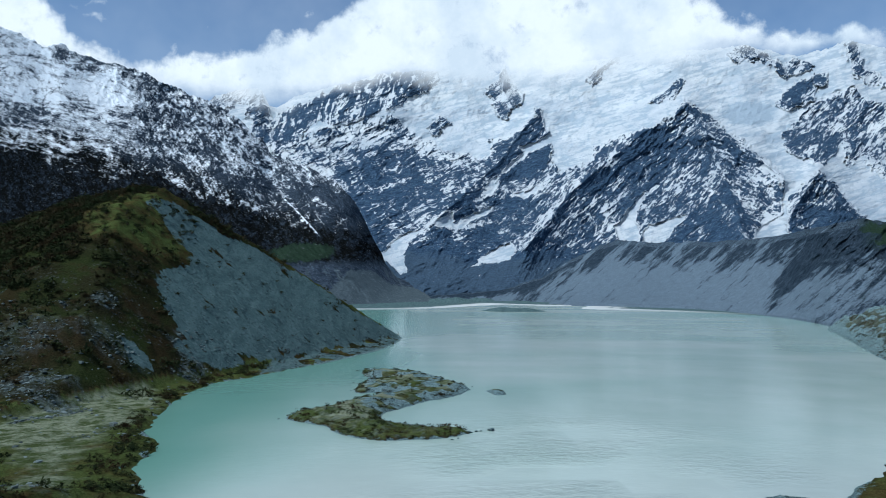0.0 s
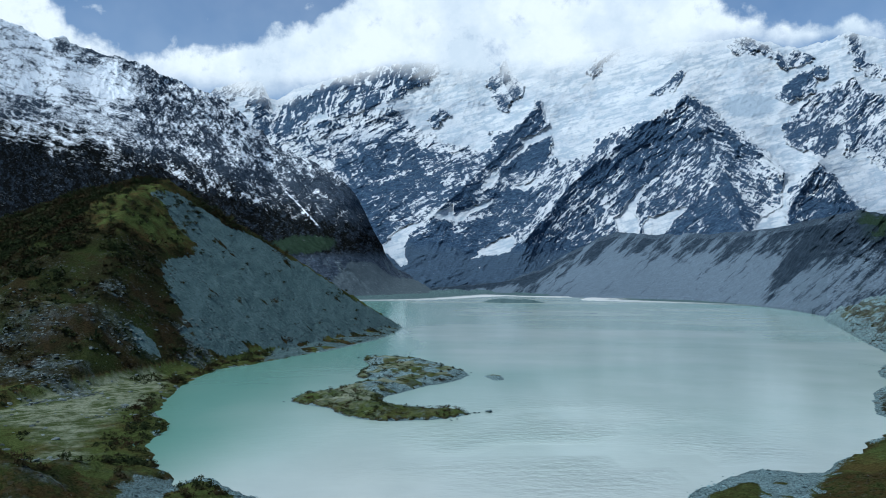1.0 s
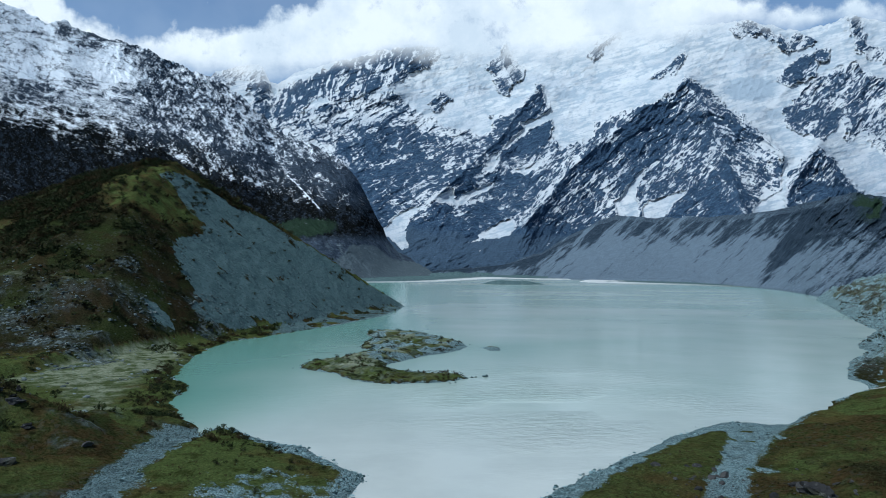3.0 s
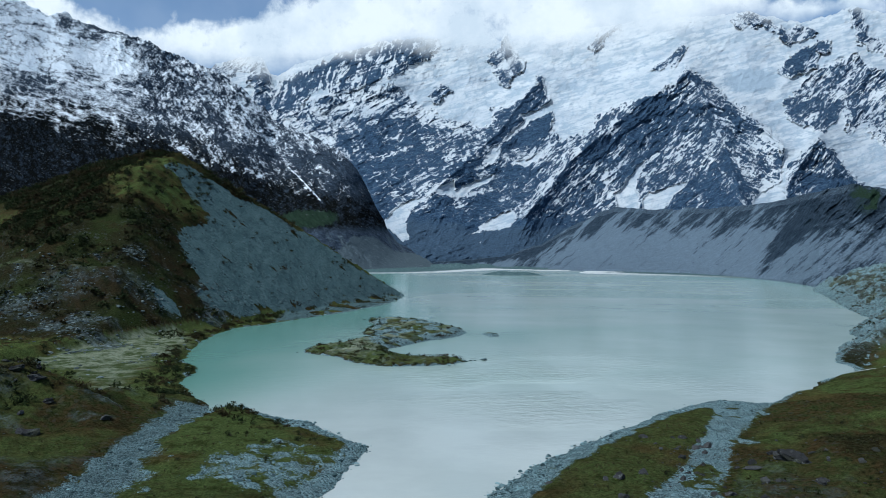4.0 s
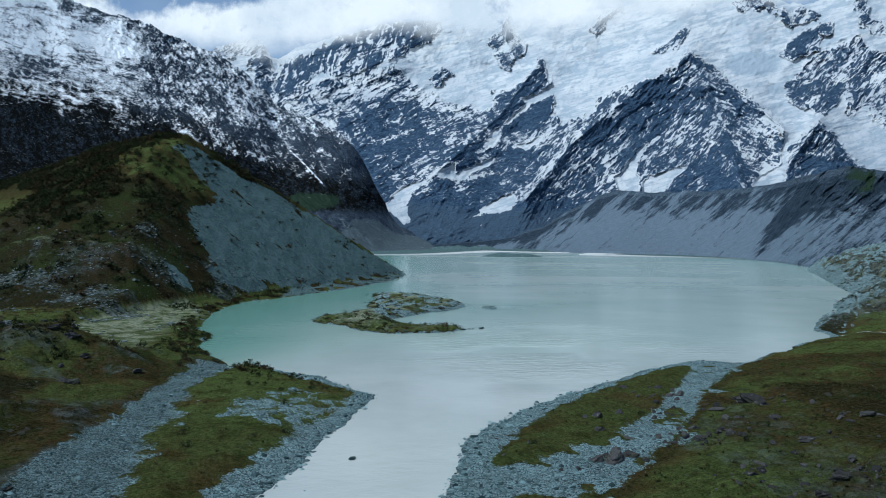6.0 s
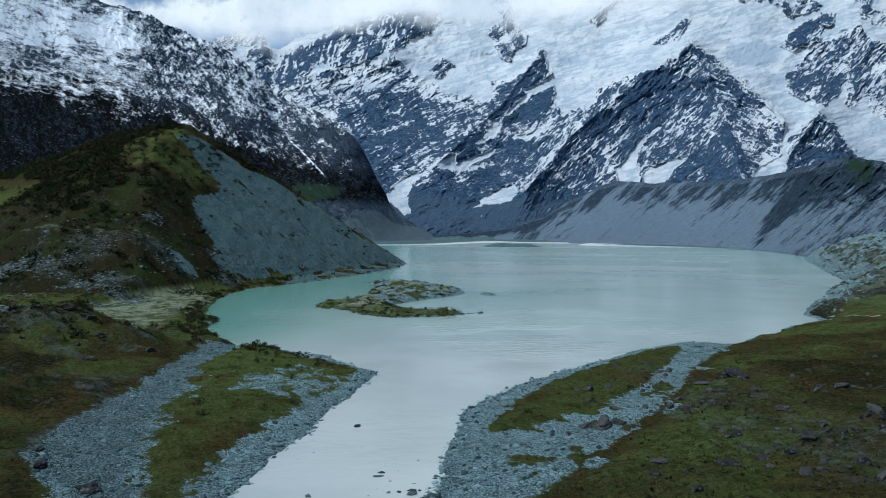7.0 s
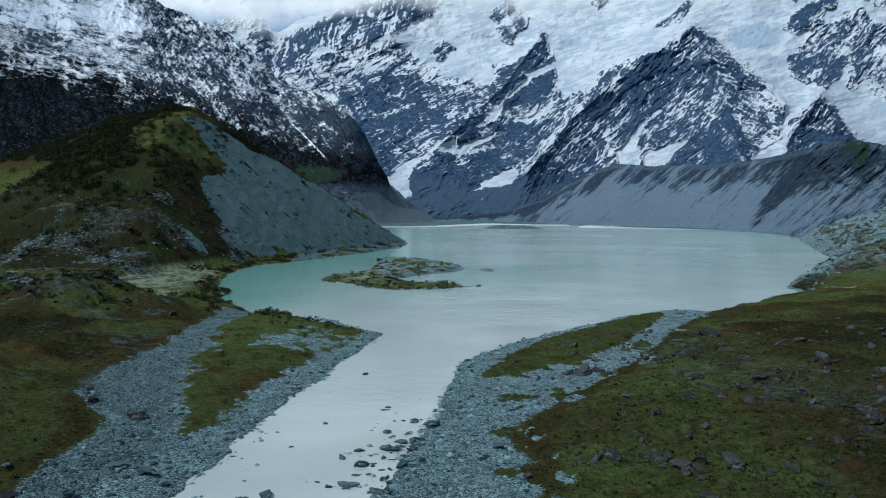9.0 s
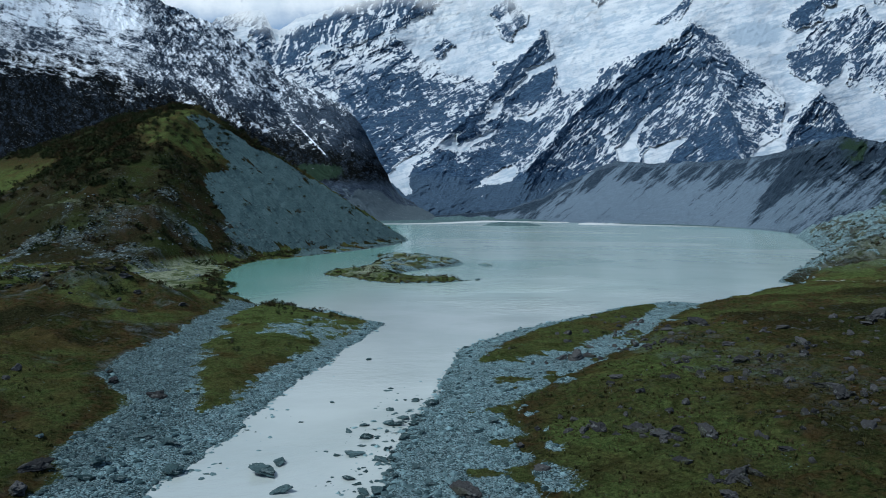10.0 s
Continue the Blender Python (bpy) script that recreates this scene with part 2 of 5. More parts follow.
    pale = np.maximum(pale, smooth(2.6, 1.2, track + 0.5 * n2))
    green = (0.76 + 0.5 * n4) * smooth(0.25, 0.75, np.exp(-((x + 106) / 20) ** 2 - ((y - 162) / 40) ** 2) * 1.3 + 0.35 * n1)
    green = np.maximum(green, smooth(-5, 0, spit) * (1 - 0.36 * smooth(-96, -112, y + 9 * n1)))
    green = np.maximum(green, smooth(-2, 4, e_bank) * np.clip(0.16 + 0.75 * fbm(x / 16, y / 16, 5, 61) + 0.72 * smooth(40, 6, e_bank + 16 * n1 + 8 * fbm(x / 4, y / 4, 3, 62)), 0.10, 1))
    green = np.maximum(green, 0.30 * smooth(-2, 4, w_bank) * smooth(-0.30, 0.20, fbm(x / 14, y / 14, 4, 63)) + 0.08 + 0.6 * (patch > -2))
    green = np.maximum(green, 0.74 * smooth(-2, 4, w_bank) * smooth(-0.05, 0.3, fbm(x / 15, y / 15, 4, 64) + 0.18 * smooth(22, 6, w_bank)))
    green = np.maximum(green, 0.85 * (x < -40) * (z < 3.5) * (y > -60))
    green = np.maximum(green, 0.9 * smooth(9, 2, z) * smooth(-0.2, 0.3, n1 + 0.5 * n2 - 0.15 * (x > -40)) * (x > -75) * (x < 20) * (y > 75) * (y < 300))
    z = z + east * (2.2 * n1 + 1.3 * n4 + 0.8 * n2) * smooth(1, 8, d)
    green = np.maximum(green, 0.5 * east * smooth(-0.1, 0.2, fbm(x / 16, y / 16, 4, 65)))
    green = np.maximum(green, 0.75 * smooth(-4, 1, stones))
    pale = np.maximum(pale, 0.75 * east * smooth(-0.1, 0.25, fbm(x / 7, y / 7, 4, 69)) * smooth(4, 9, d + 4 * n4))
    green = np.maximum(green, 0.8 * inhill * smooth(3, 0, brow) * smooth(55, 35, z))
    far = smooth(330, 520, y)
    silt = smooth(600, 800, y) * smooth(-3, 1, d) * smooth(24, 14, d + 8 * n1) * (x < 450)
    silt = np.maximum(silt, 0.5 * smooth(2.0, 0.9, track + 0.5 * n2))
    return z, dict(gravel=np.clip(gravel * (1 - far), 0, 1), scree=np.clip(np.maximum(screew, far), 0, 1), rocks=np.clip(rocks, 0, 1),
                   pale=np.clip(pale, 0, 1), green=np.clip(green, 0, 1), silt=np.clip(silt, 0, 1), damp=np.maximum(smooth(1.6, 0.3, d + 0.8 * n2) * (y < 330), 2.0 * side_channel(x + 1.5 * n2, y) * gravel)), d


def height(x, y):
    z, _, _ = terrain(np.array([float(x)]), np.array([float(y)]))
    return float(z[0])


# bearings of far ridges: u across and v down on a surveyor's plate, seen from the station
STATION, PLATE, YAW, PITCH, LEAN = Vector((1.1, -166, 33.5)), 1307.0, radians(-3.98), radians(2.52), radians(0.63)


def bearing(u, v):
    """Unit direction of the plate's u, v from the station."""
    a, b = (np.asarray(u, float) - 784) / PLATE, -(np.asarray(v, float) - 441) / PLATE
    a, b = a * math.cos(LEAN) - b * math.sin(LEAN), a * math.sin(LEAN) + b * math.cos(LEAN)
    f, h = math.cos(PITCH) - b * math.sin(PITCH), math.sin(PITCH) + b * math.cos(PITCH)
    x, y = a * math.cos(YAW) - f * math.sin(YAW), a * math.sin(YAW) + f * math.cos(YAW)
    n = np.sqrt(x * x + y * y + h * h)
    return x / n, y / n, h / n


# ---- materials ----
class Nodes:
    """Short hand for building a material."""

    def __init__(self, name):
        self.mat = bpy.data.materials.new(name)
        self.mat.use_nodes = True
        self.tree = self.mat.node_tree
        self.bsdf = self.tree.nodes["Principled BSDF"]
        self.place = self.tree.nodes.new("ShaderNodeTexCoord").outputs["Object"]

    def put(self, kind, *plugs, **settings):
        n = self.tree.nodes.new(kind)
        if kind == "ShaderNodeAttribute":
            n.attribute_name = settings["attribute_name"]
        elif kind == "ShaderNodeTexVoronoi":
            n.feature = settings["feature"]
        elif kind == "ShaderNodeMix":
            n.data_type, n.blend_type = settings["data_type"], settings["blend_type"]
        for key, val in plugs:
            self.plug(n.inputs[key], val)
        return n

    def plug(self, socket, val):
        if isinstance(val, bpy.types.NodeSocket):
            self.tree.links.new(val, socket)
        elif isinstance(val, tuple) and len(val) == 3 and socket.type == "RGBA":
            socket.default_value = (*val, 1)
        else:
            socket.default_value = val

    def noise(self, scale, detail=4, rough=0.55, where=None, distort=0.0):
        return self.put("ShaderNodeTexNoise", ("Vector", where or self.place), ("Scale", scale), ("Detail", detail),
                        ("Roughness", rough), ("Distortion", distort)).outputs[0]

    def stretch(self, sx, sy, sz, turn=(0, 0, 0)):
        n = self.put("ShaderNodeMapping", ("Vector", self.place), ("Scale", (sx, sy, sz)), ("Rotation", turn))
        return n.outputs[0]

    def cells(self, scale, out="Color", feature="F1", where=None):
        return self.put("ShaderNodeTexVoronoi", ("Vector", where or self.place), ("Scale", scale), feature=feature).outputs[out]

    def attr(self, name):
        return self.put("ShaderNodeAttribute", attribute_name=name).outputs["Fac"]

    def span(self, val, a, b, lo=0.0, hi=1.0):
        return self.put("ShaderNodeMapRange", (0, val), (1, a), (2, b), (3, lo), (4, hi)).outputs[0]

    def mix(self, fac, a, b, how="MIX"):
        n = self.put("ShaderNodeMix", data_type="RGBA", blend_type=how)
        self.plug(n.inputs[0], fac), self.plug(n.inputs[6], a), self.plug(n.inputs[7], b)
        return n.outputs[2]

    def math(self, op, a, b=0.0):
        n = self.tree.nodes.new("ShaderNodeMath")
        n.operation = op
        self.plug(n.inputs[0], a), self.plug(n.inputs[1], b)
        return n.outputs[0]

    def bump(self, height, strength, distance, normal=None):
        plugs = [("Height", height), ("Strength", strength), ("Distance", distance)]
        return self.put("ShaderNodeBump", *plugs, *([("Normal", normal)] if normal else [])).outputs[0]

    def done(self, color, rough=0.9, normal=None, specular=0.25):
        self.plug(self.bsdf.inputs["Base Color"], color)
        self.plug(self.bsdf.inputs["Roughness"], rough)
        self.plug(self.bsdf.inputs["Specular IOR Level"], specular)
        if normal:
            self.plug(self.bsdf.inputs["Normal"], normal)
        return self.mat


def make_ground():
    m = Nodes("valley_ground")
    mid, fine = m.noise(0.5, 5), m.noise(3.5, 5, 0.65)
    tuft, speck = m.noise(1.9, 6, 0.8), m.noise(4.0, 5, 0.78)
    brown = m.mix(m.span(tuft, 0.38, 0.62), (0.008, 0.009, 0.005), (0.038, 0.037, 0.017))
    olive = m.mix(m.span(tuft, 0.38, 0.62), (0.012, 0.018, 0.006), (0.046, 0.058, 0.020))
    brown = m.mix(m.span(m.noise(0.05, 6, 0.62), 0.47, 0.60), brown, olive)
    brown = m.mix(m.span(m.noise(0.08, 6, 0.62, None, 0.6), 0.50, 0.60, 0, 0.65), brown, m.mix(m.span(tuft, 0.38, 0.62), (0.015, 0.010, 0.006), (0.052, 0.034, 0.017)))
    brown = m.mix(m.span(speck, 0.48, 0.62, 0, 0.65), brown, (0.009, 0.010, 0.005))
    brown = m.mix(m.span(m.noise(2.0, 6, 0.72), 0.59, 0.66, 0, 0.65), brown, (0.070, 0.068, 0.038))
    shard = m.put("ShaderNodeSeparateColor", (0, m.cells(1.5))).outputs[1]
    brown = m.mix(m.math("MULTIPLY", m.span(shard, 0.86, 0.90, 0, 0.4), m.span(m.noise(0.09, 4), 0.46, 0.58)), brown, (0.085, 0.094, 0.092))
    grass = m.mix(m.span(tuft, 0.36, 0.64), (0.038, 0.060, 0.019), (0.133, 0.168, 0.052))
    rust = m.mix(m.span(tuft, 0.36, 0.64), (0.054, 0.040, 0.016), (0.132, 0.096, 0.037))
    grass = m.mix(m.span(m.noise(0.07, 5, 0.6), 0.51, 0.63, 0, 0.9), grass, rust)
    grass = m.mix(m.span(m.noise(0.05, 5, 0.6), 0.46, 0.60, 0, 0.6), grass, m.mix(m.span(tuft, 0.36, 0.64), (0.046, 0.074, 0.022), (0.134, 0.174, 0.054)))
    grass = m.mix(m.span(speck, 0.44, 0.62, 0.0, 0.55), grass, (0.010, 0.013, 0.003))
    grass = m.mix(m.span(m.noise(2.7, 6, 0.7), 0.60, 0.70, 0.0, 0.7), grass, (0.125, 0.125, 0.030))
    grass = m.mix(m.span(m.noise(0.35, 6, 0.66), 0.50, 0.64, 0.0, 0.62), grass, (0.016, 0.019, 0.006))
    grass = m.mix(m.span(m.noise(11, 4, 0.7), 0.50, 0.64, 0.0, 0.5), grass, (0.010, 0.012, 0.004))
    grass = m.mix(m.span(m.noise(8, 4, 0.7), 0.58, 0.68, 0.0, 0.8), grass, (0.165, 0.165, 0.055))
    stone = m.cells(5.0)
    grey = m.put("ShaderNodeSeparateColor", (0, stone)).outputs[0]
    gravel = m.mix(grey, (0.032, 0.062, 0.067), (0.345, 0.505, 0.520))
    gravel = m.mix(m.span(m.noise(0.3, 6, 0.65), 0.42, 0.64, 0, 0.6), gravel, (0.050, 0.070, 0.072))
    grit = m.put("ShaderNodeSeparateColor", (0, m.cells(11.0))).outputs[1]
    gravel = m.mix(m.span(grit, 0.72, 0.80, 0, 0.75), gravel, (0.36, 0.46, 0.465))
    gravel = m.mix(m.span(grit, 0.30, 0.22, 0, 0.8), gravel, (0.020, 0.030, 0.031))
    runs = m.noise(0.25, 6, 0.6, m.stretch(1, 0.25, 0.25, (0, 0, radians(-20))))
    scree = m.mix(m.span(runs, 0.38, 0.62), (0.074, 0.118, 0.120), (0.106, 0.160, 0.162))
    scree = m.mix(m.span(m.noise(5, 5, 0.7), 0.48, 0.66, 0, 0.6), scree, (0.040, 0.060, 0.063))
    scree = m.mix(m.span(m.noise(1.4, 6, 0.75), 0.58, 0.70, 0, 0.6), scree, (0.17, 0.21, 0.212))
    chip = m.put("ShaderNodeSeparateColor", (0, m.cells(1.3))).outputs[0]
    scree = m.mix(m.span(chip, 0.80, 0.86, 0, 0.35), scree, (0.165, 0.220, 0.222))
    scree = m.mix(m.span(chip, 0.20, 0.13, 0, 0.45), scree, (0.034, 0.050, 0.054))
    lump = m.cells(0.9)
    boulder = m.mix(m.put("ShaderNodeSeparateColor", (0, lump)).outputs[0], (0.036, 0.050, 0.052), (0.170, 0.205, 0.205))
    boulder = m.mix(m.span(mid, 0.45, 0.6), boulder, (0.024, 0.026, 0.012))
    lying = m.put("ShaderNodeMapping", ("Vector", m.place), ("Rotation", (0, 0, radians(20))), ("Scale", (1.5, 1, 1)))
    lying.vector_type = "TEXTURE"
    pale = m.mix(m.span(m.noise(0.30, 6, 0.68, lying.outputs[0], 0.0), 0.42, 0.58), (0.250, 0.272, 0.190), (0.052, 0.074, 0.026))
    pale = m.mix(m.span(m.noise(1.3, 6, 0.7), 0.48, 0.66, 0, 0.7), pale, (0.070, 0.080, 0.032))
    pale = m.mix(m.span(m.noise(3.0, 6, 0.75), 0.57, 0.67, 0, 0.6), pale, (0.30, 0.33, 0.25))
    heath = m.mix(m.span(m.noise(0.55, 6, 0.7), 0.44, 0.58), m.mix(0.42, m.mix(m.span(tuft, 0.36, 0.64), (0.036, 0.024, 0.010), (0.106, 0.070, 0.030)), brown), m.mix(0.50, grass, brown))
    heath = m.mix(m.span(m.noise(1.1, 6, 0.72), 0.52, 0.64, 0, 0.8), heath, (0.011, 0.010, 0.006))
    color = m.mix(m.span(m.attr("green"), 0.08, 0.42), brown, heath)
    color = m.mix(m.span(m.attr("green"), 0.50, 0.90), color, grass)
    color = m.mix(m.attr("pale"), color, pale)
    color = m.mix(m.math("MULTIPLY", m.attr("rocks"), m.span(fine, 0.35, 0.55)), color, boulder)
    edge = m.math("ADD", m.attr("scree"), m.span(mid, 0.3, 0.7, -0.25, 0.25))
    color = m.mix(m.span(edge, 0.4, 0.6), color, scree)
    edge = m.math("ADD", m.attr("gravel"), m.math("ADD", m.span(fine, 0.3, 0.7, -0.3, 0.3), m.span(mid, 0.3, 0.7, -0.3, 0.3)))
    color = m.mix(m.span(edge, 0.4, 0.6), color, gravel)
    color = m.mix(m.attr("silt"), color, (0.55, 0.56, 0.55))
    color = m.mix(m.math("MULTIPLY", m.attr("damp"), 0.35), color, m.mix(0.5, color, (0.012, 0.018, 0.019)))
    peb = m.math("MULTIPLY", m.cells(5.0, "Distance"), m.attr("gravel"))
    normal = m.bump(m.math("ADD", m.noise(1.8, 9, 0.80), m.math("MULTIPLY", peb, -0.5)), 1.0, 0.5)
    return m.done(color, 1.0, normal, 0.0)


def make_rock_snow(name, rock_a, rock_b, scree, bump_size, fine_scale, beds, snow_tones, low_tone=(0.05, 0.05, 0.03), thin=0.12):
    """Mountain flank: rock, darker lower slopes, rubble and snow by the covers stored on the mesh; beds: turn of the
    rock's grain.
    """
    m = Nodes(name)
    lie = m.put("ShaderNodeMapping", ("Vector", m.place), ("Rotation", (0, radians(beds), 0)), ("Scale", (3, 2, 1)))
    lie.vector_type = "TEXTURE"
    bed = m.noise(fine_scale * 0.6, 5, 0.7, lie.outputs[0], 0.4)
    big, mid, fine = m.noise(0.006, 5), m.noise(fine_scale * 0.2, 7, 0.65), m.noise(fine_scale, 6, 0.72)
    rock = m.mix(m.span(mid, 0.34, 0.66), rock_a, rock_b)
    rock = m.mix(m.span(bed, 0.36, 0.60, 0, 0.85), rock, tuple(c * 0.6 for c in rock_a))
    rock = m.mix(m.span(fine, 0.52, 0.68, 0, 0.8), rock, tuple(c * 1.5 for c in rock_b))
    rubble = m.mix(m.span(fine, 0.36, 0.64), tuple(c * 0.62 for c in scree), tuple(c * 1.28 for c in scree))
    rubble = m.mix(m.span(m.noise(fine_scale * 2.2, 5, 0.75), 0.56, 0.66, 0, 0.7), rubble, tuple(c * 1.7 for c in scree))
    rubble = m.mix(m.span(mid, 0.40, 0.62, 0, 0.55), rubble, tuple(c * 0.72 for c in scree))
    patch = m.math("ADD", m.attr("rubble"), m.span(fine, 0.3, 0.7, -0.25, 0.25))
    color = m.mix(m.span(patch, 0.3, 0.7), rock, rubble)
    color = m.mix(m.attr("dark_slope"), color, m.mix(m.span(fine, 0.36, 0.64), low_tone, tuple(c * 0.35 for c in low_tone)))
    patch = m.math("ADD", m.attr("meadow"), m.span(fine, 0.3, 0.7, -0.3, 0.3))
    color = m.mix(m.span(patch, 0.35, 0.65), color, m.mix(m.span(fine, 0.36, 0.64), (0.032, 0.056, 0.034), (0.015, 0.024, 0.017)))
    edge = m.math("ADD", m.attr("snow"), m.math("ADD", m.span(bed, 0.28, 0.72, -0.20, 0.20), m.span(fine, 0.30, 0.70, -0.28, 0.28)))
    white = m.span(edge, 0.5 - thin, 0.5 + thin)
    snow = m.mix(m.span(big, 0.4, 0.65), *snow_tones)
    # blue ice together with shade painted on the snow
    snow = m.mix(m.attr("ice_shade"), snow, (0.33, 0.39, 0.45))
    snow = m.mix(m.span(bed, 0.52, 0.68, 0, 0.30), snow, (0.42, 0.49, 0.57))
    color = m.mix(white, color, snow)
    normal = m.bump(m.math("ADD", m.noise(fine_scale * 0.3, 9, 0.70), m.math("MULTIPLY", bed, 0.5)), m.span(white, 0, 1, 1.0, 0.7), bump_size)
    return m.done(color, 1.0, normal, 0.0)


def make_water():
    m = Nodes("glacial_water")
    deep = m.mix(m.span(m.noise(0.012, 4), 0.35, 0.65), (0.132, 0.285, 0.224), (0.160, 0.312, 0.250))
    # silt and the mirrored bright sky, both put into the water's colour
    silt_sheen = m.mix(m.span(m.noise(0.03, 5), 0.35, 0.65), (0.39, 0.465, 0.415), (0.455, 0.520, 0.470))
    color = m.mix(m.attr("river"), m.mix(m.attr("milk_sheen"), deep, silt_sheen), m.mix(m.span(m.noise(0.05, 5), 0.4, 0.6), (0.365, 0.395, 0.365), (0.43, 0.455, 0.425)))
    waves = m.noise(0.42, 5, 0.6, m.stretch(0.75, 1.25, 1, (0, 0, radians(-32))))
    gust = m.span(m.noise(0.02, 4, 0.55, m.stretch(0.45, 1, 1, (0, 0, radians(-12)))), 0.48, 0.62, 0.08, 0.7)
    gust = m.math("ADD", gust, m.math("MULTIPLY", m.attr("ripple"), 14.0))
    normal = m.bump(m.math("MULTIPLY", waves, gust), 0.34, 0.24)
    m.bsdf.inputs["IOR"].default_value = 1.45
    return m.done(color, 0.17, normal, 0.5)


def make_stone(name, a, b, moss=0.0, lichen=None):
    m = Nodes(name)
    tone = m.put("ShaderNodeObjectInfo").outputs["Random"]
    isle = m.put("ShaderNodeNewGeometry").outputs["Random Per Island"]
    pick = m.math("FRACT", m.math("ADD", tone, isle))
    color = m.mix(pick, a, b)
    color = m.mix(m.span(m.noise(1.6, 6, 0.65), 0.4, 0.68, 0, 0.6), color, tuple(c * 0.45 for c in a))
    if lichen:
        color = m.mix(m.span(m.noise(2.6, 6, 0.7), 0.55, 0.64, 0, 0.75), color, lichen)
    if moss:
        color = m.mix(m.span(m.noise(0.9, 4), 0.5, 0.6, 0, moss), color, (0.05, 0.055, 0.02))
    return m.done(color, 0.85, m.bump(m.noise(3.5, 8, 0.75), 1.0, 0.22), 0.05)


def make_leaf(name, a, b, other):
    m = Nodes(name)
    isle = m.put("ShaderNodeNewGeometry").outputs["Random Per Island"]
    color = m.mix(isle, a, b)
    color = m.mix(m.span(m.noise(0.11, 5, 0.6), 0.46, 0.60, 0, 0.8), color, m.mix(isle, tuple(c * 0.5 for c in other), other))
    return m.done(color, 0.9, None, 0.05)


GROUND, WATER = make_ground(), make_water()
# the massif's rock and rubble carry blue distance haze in their colours
MASSIF = make_rock_snow("massif_hazed_rock_and_snow", (0.026, 0.049, 0.090), (0.076, 0.122, 0.188), (0.060, 0.092, 0.136), 6.0, 0.19, -32, ((0.58, 0.60, 0.615), (0.44, 0.475, 0.515)), thin=0.17)
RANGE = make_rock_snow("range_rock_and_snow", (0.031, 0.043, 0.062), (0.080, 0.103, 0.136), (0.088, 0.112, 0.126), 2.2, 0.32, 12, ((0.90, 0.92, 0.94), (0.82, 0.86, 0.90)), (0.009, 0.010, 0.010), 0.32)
MORAINE = make_rock_snow("moraine_rubble", (0.020, 0.032, 0.048), (0.058, 0.080, 0.108), (0.144, 0.186, 0.230), 2.5, 0.55, -42, ((0.7, 0.7, 0.7), (0.6, 0.6, 0.6)))
STONE = make_stone("greywacke_stone", (0.026, 0.050, 0.054), (0.29, 0.42, 0.432))
SCREE_STONE = make_stone("scree_block_stone", (0.032, 0.050, 0.054), (0.165, 0.228, 0.232))
RUBBLE = make_stone("moraine_block_stone", (0.050, 0.066, 0.067), (0.25, 0.295, 0.29), 0.25)
WET_STONE = make_stone("wet_river_stone", (0.032, 0.058, 0.060), (0.120, 0.175, 0.178), 0.0, (0.24, 0.28, 0.275))
BOULDER = make_stone("dark_boulder_stone", (0.030, 0.030, 0.030), (0.092, 0.090, 0.088), 0.3, (0.15, 0.155, 0.148))
SHRUB = make_leaf("shrub_leaves", (0.010, 0.016, 0.006), (0.035, 0.047, 0.018), (0.046, 0.030, 0.015))
TUSSOCK = make_leaf("tussock_blades", (0.026, 0.030, 0.010), (0.058, 0.060, 0.020), (0.060, 0.046, 0.020))
WOOD = make_stone("grey_twig_bark", (0.045, 0.036, 0.026), (0.085, 0.070, 0.052))


# ---- mesh helpers ----
def grid_object(name, xyz, material, covers=None, wrap=False, smooth_faces=True):
    """A mesh from rows by columns of points; wrap closes the columns into a ring."""
    rows, cols = xyz.shape[:2]
    idx = np.arange(rows * cols).reshape(rows, cols)
    if wrap:
        idx = np.hstack([idx, idx[:, :1]])
    quads = np.stack([idx[:-1, :-1], idx[:-1, 1:], idx[1:, 1:], idx[1:, :-1]], -1).reshape(-1, 4)
    return mesh_object(name, xyz.reshape(-1, 3), quads, material, covers, smooth_faces)


def mesh_object(name, verts, faces, material, covers=None, smooth_faces=True):
    me = bpy.data.meshes.new(name)
    verts, faces = np.asarray(verts, np.float32), np.asarray(faces, np.int32)
    k = faces.shape[1]
    me.vertices.add(len(verts))
    me.vertices.foreach_set("co", verts.ravel())
    me.loops.add(faces.size)
    me.loops.foreach_set("vertex_index", faces.ravel())
    me.polygons.add(len(faces))
    me.polygons.foreach_set("loop_start", np.arange(0, faces.size, k, dtype=np.int32))
    me.polygons.foreach_set("use_smooth", np.full(len(faces), smooth_faces))
    for key, values in (covers or {}).items():
        me.attributes.new(key, "FLOAT", "POINT").data.foreach_set("value", np.asarray(values, np.float32).ravel())
    me.materials.append(material)
    me.update(calc_edges=True)
    me.validate()
    return new(name, me)


# ---- ground: one sheet from the river to the horizon ----
HUB = (0.0, -222.0)
fine_az, coarse_az = np.linspace(-31, 38, 524), np.linspace(38, 329, 98)[1:-1]
az = np.radians(np.concatenate([fine_az, coarse_az]))
rad = np.concatenate([[0.01, 12, 24, 34], np.exp(np.linspace(math.log(42), math.log(720), 440)), np.exp(np.linspace(math.log(728), math.log(1450), 84)), np.exp(np.linspace(math.log(1520), math.log(4900), 14))])
gx, gy = HUB[0] + np.outer(rad, np.sin(az)), HUB[1] + np.outer(rad, np.cos(az))
gz, covers, _ = terrain(gx, gy)
ground = tagged(grid_object("ground", np.stack([gx, gy, gz], -1)[:, ::-1], GROUND, {k: v[:, ::-1] for k, v in covers.items()}, wrap=True),
                "valley floor of brown tussock, grey gravel and scree", "ground", kind="structure")

